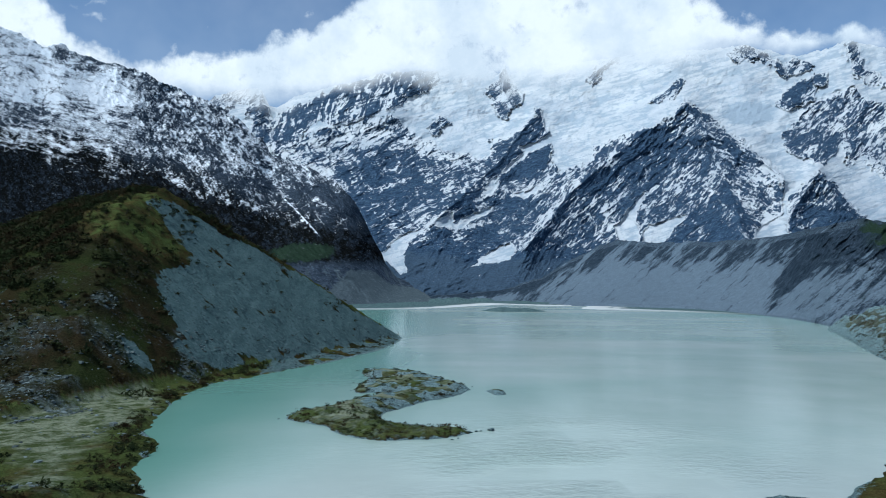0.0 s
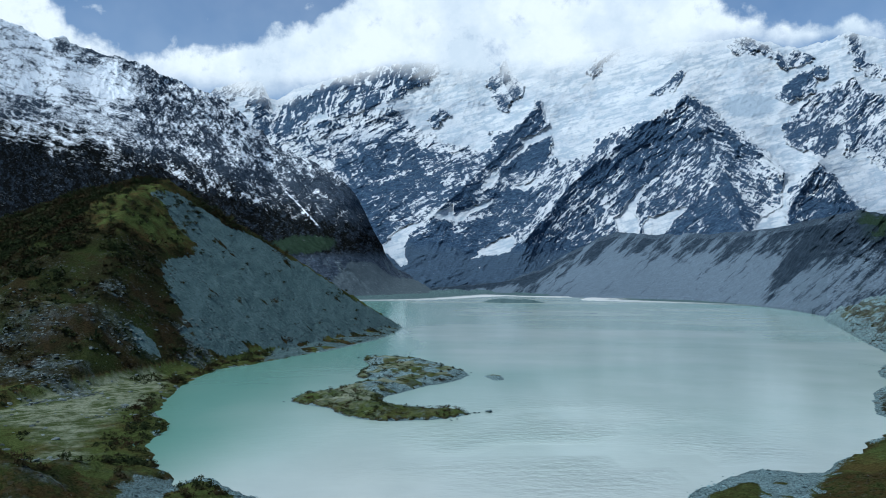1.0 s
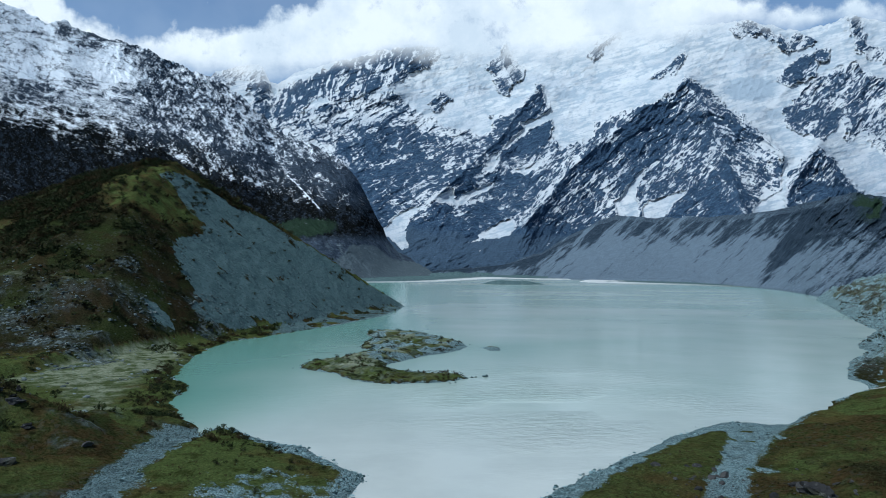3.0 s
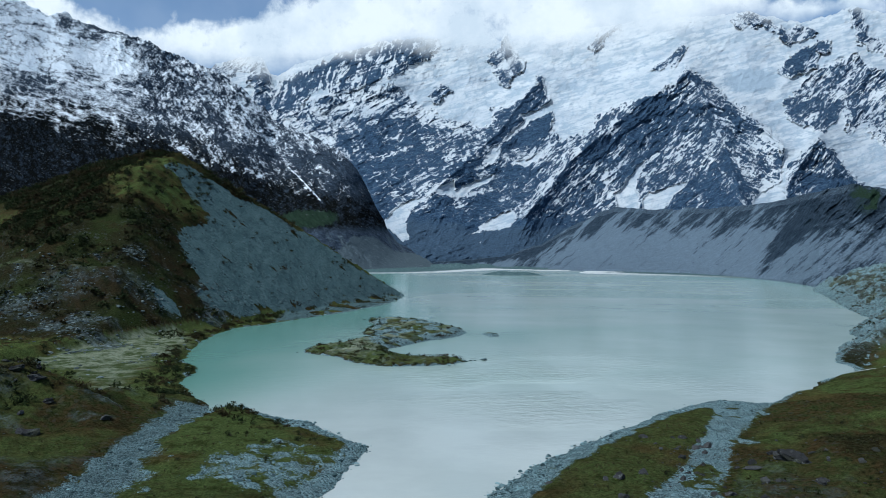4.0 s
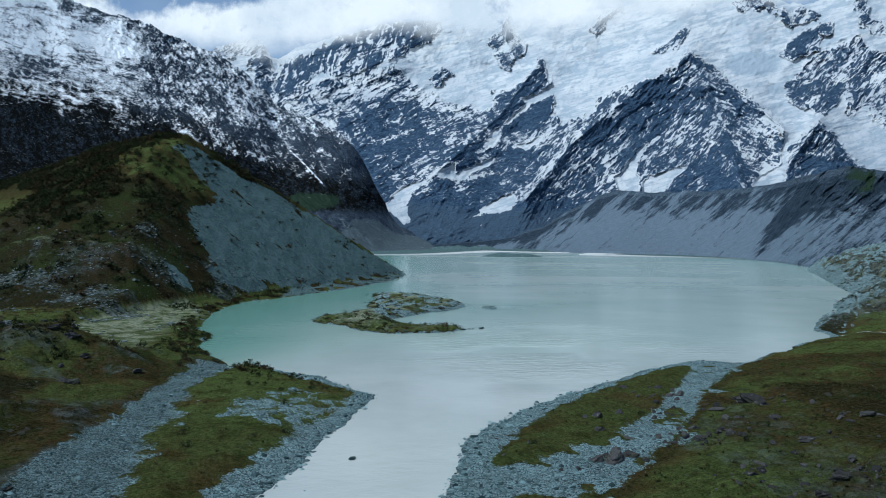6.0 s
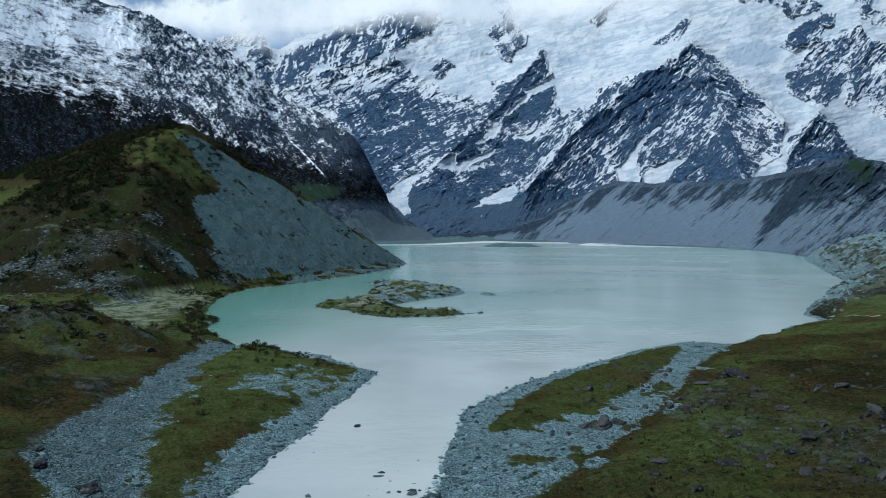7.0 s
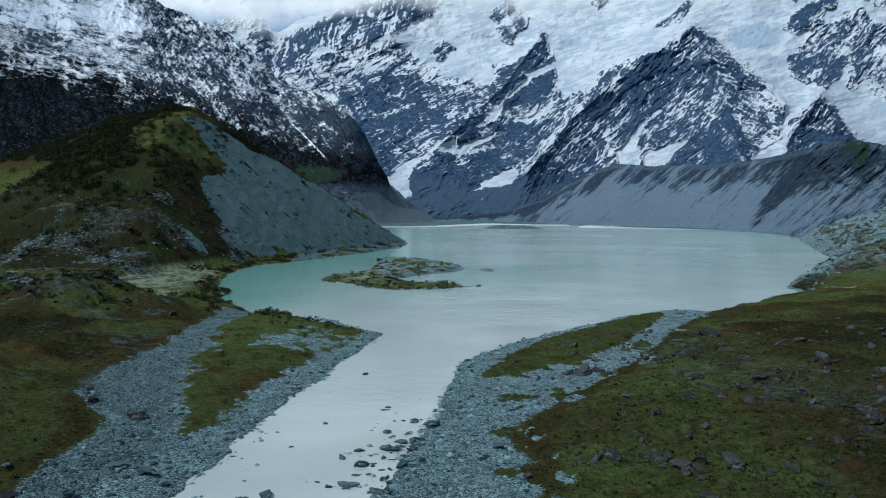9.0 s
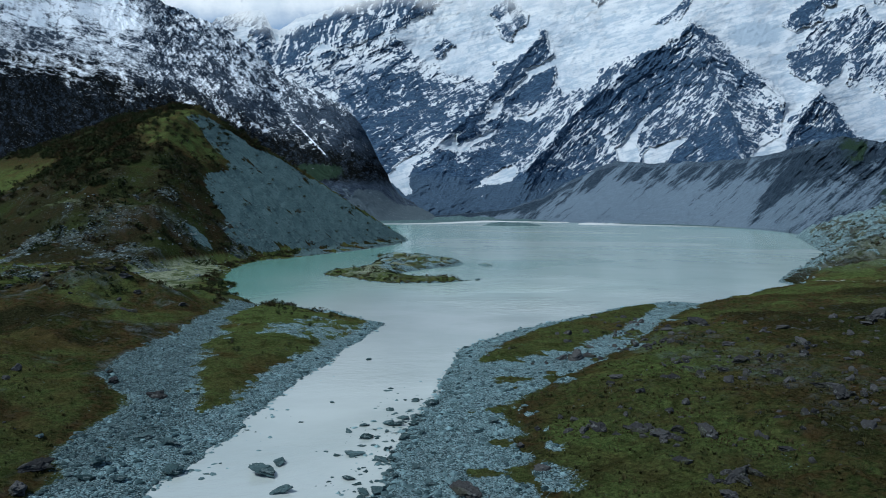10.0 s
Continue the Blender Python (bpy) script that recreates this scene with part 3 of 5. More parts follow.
# ---- lake and river ----
wx, wy = np.meshgrid(np.linspace(-200, 620, 100), np.linspace(-330, 1400, 210))
# paler where the lake mirrors sky, painted along with its silt
milk_sheen = 0.86 * smooth(140, -70, wy - 1.1 * np.clip(wx - 10, 0, 120) + 26 * fbm(wx / 60, wy / 60, 3, 75)) * smooth(-48, 0, wx - 0.3 * np.minimum(wy + 20, 0) + 10 * fbm(wx / 30, wy / 40, 3, 76))
# grey of reflected cloud painted over the outlet
river = 1.04 * milk_sheen * smooth(-10, -90, wy + 16 * fbm(wx / 40, wy / 40, 3, 73))
milk_sheen = np.maximum(milk_sheen, 1.0 * smooth(30, 110, wy) * smooth(-10, 40, wx + 12 * fbm(wx / 40, wy / 40, 3, 78)) * smooth(520, 240, wx) * (0.9 + 0.5 * fbm(wx / 160, wy / 40, 3, 79)))
ripple = np.exp(-((wx - 40) / 26) ** 2 - ((wy + 32) / 34) ** 2) * smooth(-0.3, 0.3, fbm(wx / 14, wy / 10, 3, 74))
ripple = ripple + 0.10 * smooth(-90, -130, wy) * smooth(-0.2, 0.3, fbm(wx / 6, wy / 6, 3, 70))
# cloud shadow and wind streaks painted as darker bands of water
shadow_band = smooth(0.0, 0.45, fbm(wx / 240 + 0.3, wy / 85, 3, 85)) * smooth(60, 200, wy) * smooth(1000, 800, wy)
milk_sheen = milk_sheen * (1 - 0.36 * shadow_band)
water = tagged(grid_object("water", np.stack([wx, wy, np.zeros_like(wx)], -1), WATER, dict(milk_sheen=milk_sheen, ripple=ripple, river=river)),
               "milky turquoise glacial lake running out into a shallow river", "lake", kind="structure")

# ---- islands ----
ISLAND = curve([(-24.2, 16.8), (-17.5, 26.8), (-9.7, 41), (-4.5, 50), (-3, 57), (-9.2, 58), (-8.5, 77), (-6.6, 90.9), (-9.4, 111.7), (-4.2, 115.3),
                (1.1, 106.8), (11.5, 107), (20.3, 85.5), (26.2, 70.8), (22.9, 55), (12.3, 43.5), (5.7, 32.5), (1.3, 26), (-1, 21), (-0.6, 15),
                (2.6, 9), (10.2, 4), (20, 0.5), (13.2, -6), (4.9, -8), (-1.6, -8), (-8.4, -3.8), (-14.2, 6.9)], 3)
ISLET = curve([(30.8, 62.3), (34.8, 65.9), (36.4, 57.5), (32.8, 53)], 4)


def island_form(outline, top, x, y):
    """Height of an island, the distance from its shore and two noises."""
    n1, n2 = fbm(x / 5, y / 5, 4, 71), fbm(x / 1.4, y / 1.4, 3, 77)
    d = sdf(x, y, outline) + 0.9 * n1 + 0.5 * n2
    rise = top * (1 - np.exp(-np.maximum(d, 0) / 3.2)) * (1 + 0.5 * n1) + 0.25 * n2 * smooth(0, 2, d)
    return np.where(d > 0, rise, np.maximum(d * 0.4, -1.2)), d, n1, n2


def island(name, outline, step, top, label):
    lo, hi = outline.min(0) - 2, outline.max(0) + 2
    x, y = np.meshgrid(np.arange(lo[0], hi[0], step), np.arange(lo[1], hi[1], step * 1.6))
    z, d, n1, n2 = island_form(outline, top, x, y)
    south = smooth(34, 12, y)
    green = smooth(0.0, 1.0, d + n2) * (0.75 + 0.25 * smooth(-0.1, 0.3, n1 + 0.5 * n2 + 0.7 * south))
    pale = smooth(1.0, 2.4, d + 0.6 * n2) * smooth(-0.35, 0.12, fbm(x / 9, y / 9, 4, 81) + 0.4 * n2) * (1 - 0.8 * south * (x > -4))
    gravel = np.maximum(1 - smooth(-0.3, 0.7, d + n2), smooth(-0.1, 0.2, fbm(x / 7, y / 7, 4, 83) + 0.6 * smooth(6.5, 2.0, d) - 0.10) * smooth(16, 32, y) * smooth(-10, -3, x))
    zero = np.zeros_like(x)
    return tagged(grid_object(name, np.stack([x, y, z], -1), GROUND, dict(green=green, pale=pale, gravel=gravel, scree=zero, silt=zero, damp=smooth(1.2, 0.1, d + 0.5 * n2), rocks=0.5 * smooth(0, 0.3, n2))),
                  label, "island", kind="structure")


island("island", ISLAND, 0.45, 1.9, "low crooked island of gravel and green scrub in the lake")
island("islet", ISLET, 0.3, 0.7, "tiny gravel islet in the lake")


# ---- mountains ----
def seam(points):
    p = np.array(points, float)
    return lambda u: np.interp(u, p[:, 0], p[:, 1])


def oval(u, v, cu, cv, ru, rv, turn=0.0):
    """1 inside a soft oval patch, falling to 0 at its rim."""
    c, s = math.cos(radians(turn)), math.sin(radians(turn))
    a, b = (u - cu) * c + (v - cv) * s, -(u - cu) * s + (v - cv) * c
    return np.clip(1.4 * (1 - np.sqrt((a / ru) ** 2 + (b / rv) ** 2)), 0, 1)


def spine(u, v, points, width):
    """1 on a ridge line, falling off sharply to both sides."""
    best = np.full(np.shape(u), 1e9)
    for (ax, ay), (bx, by) in zip(points, points[1:]):
        dx, dy = bx - ax, by - ay
        t = np.clip(((u - ax) * dx + (v - ay) * dy) / (dx * dx + dy * dy), 0, 1)
        best = np.minimum(best, np.hypot(u - ax - t * dx, v - ay - t * dy))
    return np.exp(-best / width)


def grain(u, v, rise, across, along, octaves, seed, gain=0.55):
    """Noise drawn out along a direction that rises by so many degrees to the right."""
    c, s = math.cos(radians(rise)), math.sin(radians(rise))
    return fbm((u * s + v * c) / across, (u * c - v * s) / along, octaves, seed, gain)


def slope_sheet(name, us, rows, crest, foot, near, far, power, relief, cover, material, label, drop=500):
    """A mountain flank: from its foot line up to its crest and down behind it."""
    u = np.tile(us, (rows, 1))
    s = np.linspace(0, 1, rows)[:, None]
    sharp, low = crest(us), foot(us)[None]
    k = max(3, int(90 / (us[1] - us[0])) | 1)
    soft = np.convolve(np.pad(sharp, k // 2, mode="edge"), np.hanning(k + 2)[1:-1] / np.hanning(k + 2).sum(), "valid")
    v = low + (soft[None] - low) * s + (sharp - soft)[None] * smooth(0.80, 1.0, s)
    climb = np.clip((low - v) / (low - soft[None]), 0, 1.3)
    r = near(us)[None] + (far(us) - near(us))[None] * climb ** power
    r = r - relief(u, v, s) * smooth(0, 0.06, s)
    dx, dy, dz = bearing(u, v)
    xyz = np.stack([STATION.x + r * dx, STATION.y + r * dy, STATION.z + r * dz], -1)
    flat = np.gradient(r, axis=0) / np.maximum(np.gradient(xyz[..., 2], axis=0), 0.05)
    covers = cover(u, v, s, flat)
    back = xyz[-1:].copy()
    out = back - np.array([STATION.x, STATION.y, 0])
    out[..., 2] = 0
    out /= np.linalg.norm(out, axis=-1, keepdims=True)
    behind = [back + out * k * drop * 0.9 - np.array([0, 0, k * drop]) for k in (0.08, 0.3, 1.0)]
    front = xyz[:1] - np.array([0, 0, 60])
    xyz = np.concatenate([front, xyz, *behind])
    covers = {k: np.concatenate([q[:1], q, q[-1:], q[-1:], q[-1:]]) for k, q in covers.items()}
    return tagged(grid_object(name, xyz, material, covers), label, "mountain", kind="structure")


# far massif with its glaciers
massif_crest = seam([(250, 260), (330, 215), (380, 172), (405, 163), (440, 157), (462, 160), (476, 186), (490, 192), (520, 172), (600, 150), (680, 130),
                     (760, 124), (830, 122), (884, 130), (892, 112), (900, 131), (960, 118), (1060, 106), (1150, 92), (1250, 88), (1322, 78), (1350, 88), (1400, 100),
                     (1455, 90), (1500, 68), (1530, 78), (1568, 84), (1700, 60), (1900, 140)])


def lay(share, u, v, value, soft, *corners):
    """Paint one zone of the flank with its share of snow; the edge frays over soft units."""
    w = np.zeros(np.shape(u))
    p = np.array(corners, float)
    lo, hi = p.min(0) - 2 * soft - 6, p.max(0) + 2 * soft + 6
    box = (u > lo[0]) & (u < hi[0]) & (v > lo[1]) & (v < hi[1])
    w[box] = smooth(-soft, soft, sdf(u[box], v[box], p))
    return share * (1 - w) + value * w


def frayed(u, v, size, seed):
    """Coordinates shaken at three scales, so that zones meet in ragged edges."""
    a = fbm(u / 26, v / 22, 3, seed) * 12 + fbm(u / 6, v / 5, 4, seed + 5, 0.65) * 9
    b = fbm(u / 26 + 31, v / 22, 3, seed + 11) * 9 + fbm(u / 6 + 17, v / 5, 4, seed + 15, 0.65) * 7
    return u + a * size, v + b * size


def swayed(u, v, size, seed):
    """Coordinates bent gently, so that ledges run in long uneven lines."""
    return u + size * (9 * fbm(u / 60, v / 50, 3, seed) + 1.2 * vnoise(u / 7, v / 7, seed + 3)), v + size * (7 * fbm(u / 60 + 13, v / 50, 3, seed + 5) + 1.2 * vnoise(u / 7 + 9, v / 7, seed + 8))


FIELDS = {}


def massif_share(u, v):
    """Share of snow over the massif: glaciers near 1, bare cliffs near 0."""
    if "massif" in FIELDS:
        return FIELDS["massif"]
    x, y = frayed(u, v, 1.0, 113)
    q = 1.0 + 0 * u
    q = lay(q, x, y, 0.64, 9, (476, 268), (540, 242), (600, 226), (650, 207), (700, 214), (740, 244), (790, 264), (850, 285), (872, 300), (850, 342), (800, 382), (740, 402), (690, 416), (650, 422), (600, 332), (520, 300))
    q = lay(q, x, y, 0.15, 10, (585, 282), (640, 268), (690, 258), (740, 274), (790, 284), (870, 296), (850, 340), (770, 385), (700, 412), (640, 400), (610, 330))
    q = lay(q, x, y, 0.20, 6, (476, 262), (482, 222), (500, 198), (545, 180), (588, 162), (630, 146), (690, 128), (768, 112), (776, 140), (738, 170), (700, 190), (650, 202), (612, 214), (588, 222), (555, 220), (530, 238), (505, 256))
    q = lay(q, x, y, 0.20, 5, (440, 178), (462, 158), (476, 186), (484, 215), (474, 262), (448, 236), (434, 205))
    q = lay(q, x, y, 0.50, 5, (300, 200), (372, 176), (405, 158), (440, 150), (446, 180), (405, 184), (380, 210), (300, 240))
    q = lay(q, x, y, 0.30, 4, (650, 224), (700, 205), (708, 216), (664, 236))
    q = lay(q, x, y, 0.30, 4, (755, 224), (785, 205), (790, 222), (764, 238))
    q = lay(q, x, y, 0.22, 7, (850, 288), (905, 260), (960, 284), (1000, 308), (990, 350), (900, 352), (850, 384), (800, 404), (775, 384), (840, 335))
    q = lay(q, x, y, 0.09, 9, (640, 402), (700, 408), (760, 400), (800, 404), (840, 398), (880, 392), (905, 402), (880, 432), (830, 462), (760, 540), (680, 540), (655, 440))
    q = lay(q, x, y, 0.14, 7, (790, 388), (880, 342), (960, 330), (1000, 345), (1060, 330), (1080, 400), (1045, 545), (740, 545), (830, 455), (900, 410), (870, 392))
    q = lay(q, x, y, 0.30, 3, (891, 104), (899, 138), (908, 150), (890, 178), (878, 160), (884, 136))
    q = lay(q, x, y, 0.48, 7, (880, 150), (912, 152), (930, 172), (896, 214), (880, 196), (858, 168))
    q = lay(q, x, y, 0.26, 7, (950, 193), (959, 220), (972, 236), (930, 260), (890, 274), (866, 278), (870, 250), (905, 238), (935, 220))
    q = lay(q, x, y, 0.21, 7, (1213, 176), (1235, 195), (1255, 240), (1290, 330), (1330, 380), (1360, 540), (1000, 540), (960, 410), (980, 370), (950, 330), (990, 312), (1040, 285), (1065, 260), (1105, 238), (1160, 225), (1195, 205))
    q = lay(q, x, y, 0.10, 10, (1105, 240), (1190, 230), (1180, 280), (1130, 310), (1085, 302))
    q = lay(q, x, y, 0.36, 6, (1215, 178), (1255, 200), (1280, 235), (1330, 265), (1352, 285), (1388, 310), (1394, 382), (1340, 402), (1310, 345), (1280, 300), (1250, 240))
    q = lay(q, x, y, 0.07, 12, (1180, 404), (1240, 362), (1290, 326), (1310, 360), (1342, 392), (1330, 540), (1190, 540))
    q = lay(q, x, y, 0.16, 6, (1372, 184), (1395, 155), (1420, 138), (1447, 155), (1432, 178), (1395, 194))
    q = lay(q, x, y, 0.25, 5, (1430, 140), (1460, 128), (1467, 142), (1440, 150))
    q = lay(q, x, y, 0.32, 6, (1388, 236), (1440, 185), (1480, 165), (1494, 200), (1484, 262), (1462, 294), (1420, 276), (1392, 264))
    q = lay(q, x, y, 0.42, 7, (1486, 160), (1510, 150), (1532, 180), (1568, 184), (1720, 180), (1720, 335), (1560, 312), (1530, 272), (1500, 294), (1490, 230))
    q = lay(q, x, y, 0.38, 6, (1495, 76), (1515, 66), (1532, 118), (1568, 138), (1720, 150), (1720, 168), (1560, 157), (1515, 132))
    q = lay(q, x, y, 0.34, 5, (1447, 298), (1470, 320), (1532, 385), (1545, 540), (1440, 540), (1396, 404), (1388, 362), (1420, 325))
    q = lay(q, x, y, 0.10, 8, (1432, 356), (1500, 372), (1545, 402), (1560, 540), (1420, 540), (1400, 400))
    q = lay(q, x, y, 0.25, 5, (1150, 184), (1205, 136), (1215, 144), (1172, 184))
    q = lay(q, x, y, 0.48, 6, (1285, 96), (1322, 74), (1352, 93), (1402, 116), (1396, 124), (1340, 103), (1300, 103))
    q = lay(q, x, y, 0.42, 5, (1378, 124), (1410, 108), (1442, 117), (1388, 136))
    q = lay(q, x, y, 0.55, 6, (1032, 138), (1050, 116), (1088, 96), (1090, 106), (1058, 126), (1050, 152))
    x, y = frayed(u, v, 0.5, 127)
    q = lay(q, x, y, 0.95, 4, (1086, 402), (1108, 374), (1132, 343), (1146, 338), (1130, 370), (1124, 394), (1134, 404), (1130, 428), (1094, 424))
    q = lay(q, x, y, 0.95, 4, (1140, 408), (1150, 398), (1190, 383), (1218, 376), (1176, 432), (1136, 430))
    q = lay(q, x, y, 1.0, 5, (1362, 258), (1395, 270), (1420, 287), (1470, 296), (1440, 302), (1422, 322), (1392, 350), (1396, 385), (1378, 412), (1335, 424), (1350, 402), (1384, 380), (1390, 320))
    q = lay(q, x, y, 0.95, 5, (1466, 296), (1500, 300), (1568, 358), (1720, 420), (1720, 450), (1568, 396), (1532, 384), (1490, 338))
    q = lay(q, x, y, 0.88, 5, (903, 302), (935, 270), (975, 252), (1000, 240), (930, 260), (888, 300), (876, 342), (852, 352), (866, 312))
    q = lay(q, x, y, 0.00, 4, (905, 320), (907, 298), (935, 274), (976, 256), (972, 282), (945, 303))
    q = lay(q, x, y, 0.95, 4, (762, 398), (800, 372), (806, 380), (800, 392), (870, 364), (872, 374), (806, 410))
    q = lay(q, x, y, 0.90, 4, (903, 348), (955, 328), (962, 334), (930, 352))
    q = lay(q, x, y, 1.0, 3, (670, 450), (700, 422), (730, 409), (750, 411), (722, 430), (714, 455), (724, 484), (700, 484))
    q = lay(q, x, y, 0.92, 4, (826, 470), (870, 440), (905, 428), (916, 440), (906, 462), (860, 468))
    q = lay(q, x, y, 0.55, 6, (920, 444), (960, 412), (994, 390), (988, 412), (950, 444))
    FIELDS["massif"] = np.clip(q, 0, 1)
    return FIELDS["massif"]


def ice(u, v):
    """Where the smooth glaciers and snowfields lie."""
    return smooth(0.72, 0.92, massif_share(u, v))


def snow_level(share):
    """Where a share of snow cuts a field of zero mean and unit spread."""
    return np.interp(share, [0, 0.05, 0.2, 0.5, 0.8, 0.95, 1], [-3.2, -1.75, -0.88, 0, 0.88, 1.75, 3.2])


def beds(u, v, across, along, octaves, seed, gain=0.62):
    """Grain of the rock: rising east in the west, steeper on the pyramid, falling on its far flank; zero mean, unit spread."""
    w = 7 * fbm(u / 50, v / 40, 3, seed + 9)
    steep, flank = smooth(820, 980, u), smooth(-40, 50, u - 1222 - 0.32 * (v - 186)) * smooth(1420, 1370, u)
    a, b, c = (grain(u + w, v + w, turn, across, along, octaves, seed + k, gain) for k, turn in enumerate((24, 40, -20)))
    f = (a * (1 - steep) + b * steep) * (1 - flank) + c * flank
    return (f - f.mean()) / f.std()


def unit(f):
    return (f - f.mean()) / f.std()


def ribs(u, v):
    """Sharp rock ribs with gullies between them, 0 to 1, at two sizes."""
    if "ribs" not in FIELDS:
        x, y = swayed(u, v, 1.2, 141)
        east, flank = smooth(820, 980, u), smooth(-30, 40, u - 1222 - 0.32 * (v - 186)) * smooth(1420, 1370, u)
        out = []
        for across, along, seed in ((22, 70, 143), (8, 24, 147)):
            made = []
            for k, turn in enumerate((26, 44, -38)):
                c, n = math.cos(radians(turn)), math.sin(radians(turn))
                made.append(ridged((x * n + y * c) / across, (x * c - y * n) / along, 4, seed + k, 0.62))
            out.append((made[0] * (1 - east) + made[1] * east) * (1 - flank) + made[2] * flank)
        FIELDS["ribs"] = out
    return FIELDS["ribs"]


def ledges(u, v, turns, sizes, seed):
    """Thin broken ledges along each turn, zero mean and unit spread; turns: (degrees, weight)."""
    total = 0.0
    for across, along, amp in sizes:
        f = 0.0
        for k, (turn, weight) in enumerate(turns):
            c, n = math.cos(radians(turn)), math.sin(radians(turn))
            f = f + weight * ridged((u * n + v * c) / across, (u * c - v * n) / along, 2, seed + 7 * k + int(across), 0.6)
        total = total + amp * unit(f)
    return unit(total)


def massif_relief(u, v, s):
    m = (1500 + 2850 * s ** 1.25) / PLATE            # metres to one unit of bearing
    hard = 1 - 0.9 * ice(u, v)
    broad, slim = ribs(u, v)
    r = m * hard * (5 + 16 * broad + 7 * slim + 2.5 * beds(u, v, 16, 70, 6, 121, 0.62) + 9 * ridged((u * 0.9 + v * 0.35) / 30, v / 110, 5, 139))
    r = r + m * (34 * fbm(u / 90, v / 60, 4, 133) + (1 - hard) * (6.0 * grain(u, v, 14, 7, 26, 5, 137, 0.66) + 9 * ridged((u + 0.4 * v) / 40, v / 22, 5, 138)))
    for points, width, high in (([(1213, 186), (1245, 235), (1290, 330), (1320, 430)], 60, 260), ([(1213, 186), (1130, 240), (1010, 340), (930, 440)], 40, 260),
                                ([(1245, 235), (1330, 270), (1390, 320)], 30, 220), ([(1450, 300), (1480, 350), (1520, 400)], 35, 240), ([(1450, 300), (1400, 380)], 30, 160),
                                ([(892, 128), (890, 160), (915, 205)], 14, 120), ([(1568, 190), (1505, 150), (1430, 175), (1390, 190)], 26, 120),
                                ([(745, 130), (690, 190), (560, 230), (490, 250)], 40, 200), ([(950, 198), (880, 290), (760, 400)], 40, 220)):
        r = r + high * spine(u, v, points, width)
    return r


def massif_cover(u, v, s, flat):
    g = ice(u, v)
    # snow thickens on one facing, standing in for lit and shadowed facets
    facet_light = np.clip(unit(np.gradient(massif_relief(u, v, s), axis=1)), -2, 2)
    x, y = swayed(u, v, 1.0, 171)
    broad, _ = ribs(u, v)
    share = massif_share(u, v)
    rock_west, east, flank = 1 - smooth(820, 980, u), smooth(820, 980, u), smooth(-30, 40, u - 1222 - 0.32 * (v - 186)) * smooth(1420, 1370, u)
    lines = ledges(x, y, ((20, rock_west), (40, east * (1 - flank)), (-24, flank)), ((12, 50, 0.5), (5.5, 21, 0.7), (2.8, 9, 0.85)), 501)
    cross = ledges(x, y, ((-55, rock_west), (64, 1 - rock_west)), ((8, 30, 0.6), (3.2, 11, 0.8)), 541)
    sign = 1 - 2 * smooth(0.42, 0.62, share)
    field = 0.85 * lines * sign + 0.45 * cross * sign - 0.35 * unit(broad) + 0.40 * unit(fbm(u / 36, v / 28, 5, 173, 0.6)) + 0.40 * facet_light
    cliff = oval(u, v, 620, 185, 190, 60, -18)
    field = unit(field + 1.1 * np.clip(2 * cliff, 0, 1) * unit(grain(x, y, 72, 3.2, 24, 4, 195)) + 0.30 * np.clip(flat - 1.6, -2, 2))
    snow = 0.48 + 0.32 * (field + snow_level(share))
    snow = snow * (1 - g) + g * (0.92 + 0.16 * grain(u, v, 12, 6, 24, 4, 181))
    rubble = smooth(438, 476, v + 22 * fbm(u / 46, v / 34, 4, 173))
    snow = snow - (1 - g) * 0.7 * smooth(436, 466, v)
    # crevasse and snowfield shade painted as darker lines; the oval is blue ice
    crack_shade = 0.22 * ledges(u, v, ((14, 1.0),), ((7, 40, 0.6), (3.4, 16, 0.6)), 571) + 0.4 * grain(u, v, 16, 4, 24, 5, 185, 0.68) + 0.6 * grain(u, v, 28, 12, 50, 5, 187, 0.62)
    crack_shade = crack_shade + 0.42 * (1 - smooth(0, 0.08, np.abs(grain(u, v, 14, 9, 40, 5, 197, 0.64)))) * smooth(-0.2, 0.3, fbm(u / 60, v / 40, 3, 199))
    ice_shade = g * smooth(-0.25, 0.40, crack_shade) * 0.9 + np.clip(2.2 * oval(u, v, 1325, 202, 56, 24, 3), 0, 1)
    return dict(snow=np.clip(snow, -0.8, 1.3), rubble=rubble, dark_slope=0 * u, meadow=0 * u, ice_shade=np.clip(ice_shade, 0, 1))


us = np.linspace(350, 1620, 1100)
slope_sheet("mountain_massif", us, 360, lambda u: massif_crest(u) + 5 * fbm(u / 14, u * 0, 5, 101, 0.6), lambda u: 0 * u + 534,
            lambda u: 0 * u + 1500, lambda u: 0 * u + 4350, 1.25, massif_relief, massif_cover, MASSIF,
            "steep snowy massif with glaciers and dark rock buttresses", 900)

# near range on the west side
range_crest = seam([(-420, -60), (-200, 0), (-60, 22), (0, 46), (40, 66), (75, 80), (110, 82), (150, 97), (210, 116), (260, 131), (330, 166), (380, 184), (430, 216), (465, 250), (482, 272),
                    (540, 291), (590, 320), (625, 350), (650, 395), (665, 430), (682, 466), (705, 492), (760, 524), (800, 540)])


def range_ribs(u, v):
    """Rock ribs and gullies down the range, 0 to 1, at two sizes."""
    x, y = swayed(u, v, 1.6, 217)
    c, k = math.cos(radians(-50)), math.sin(radians(-50))
    return [ridged((x * k + y * c) / across, (x * c - y * k) / along, 4, seed, 0.6) for across, along, seed in ((34, 120, 223), (11, 36, 227))]


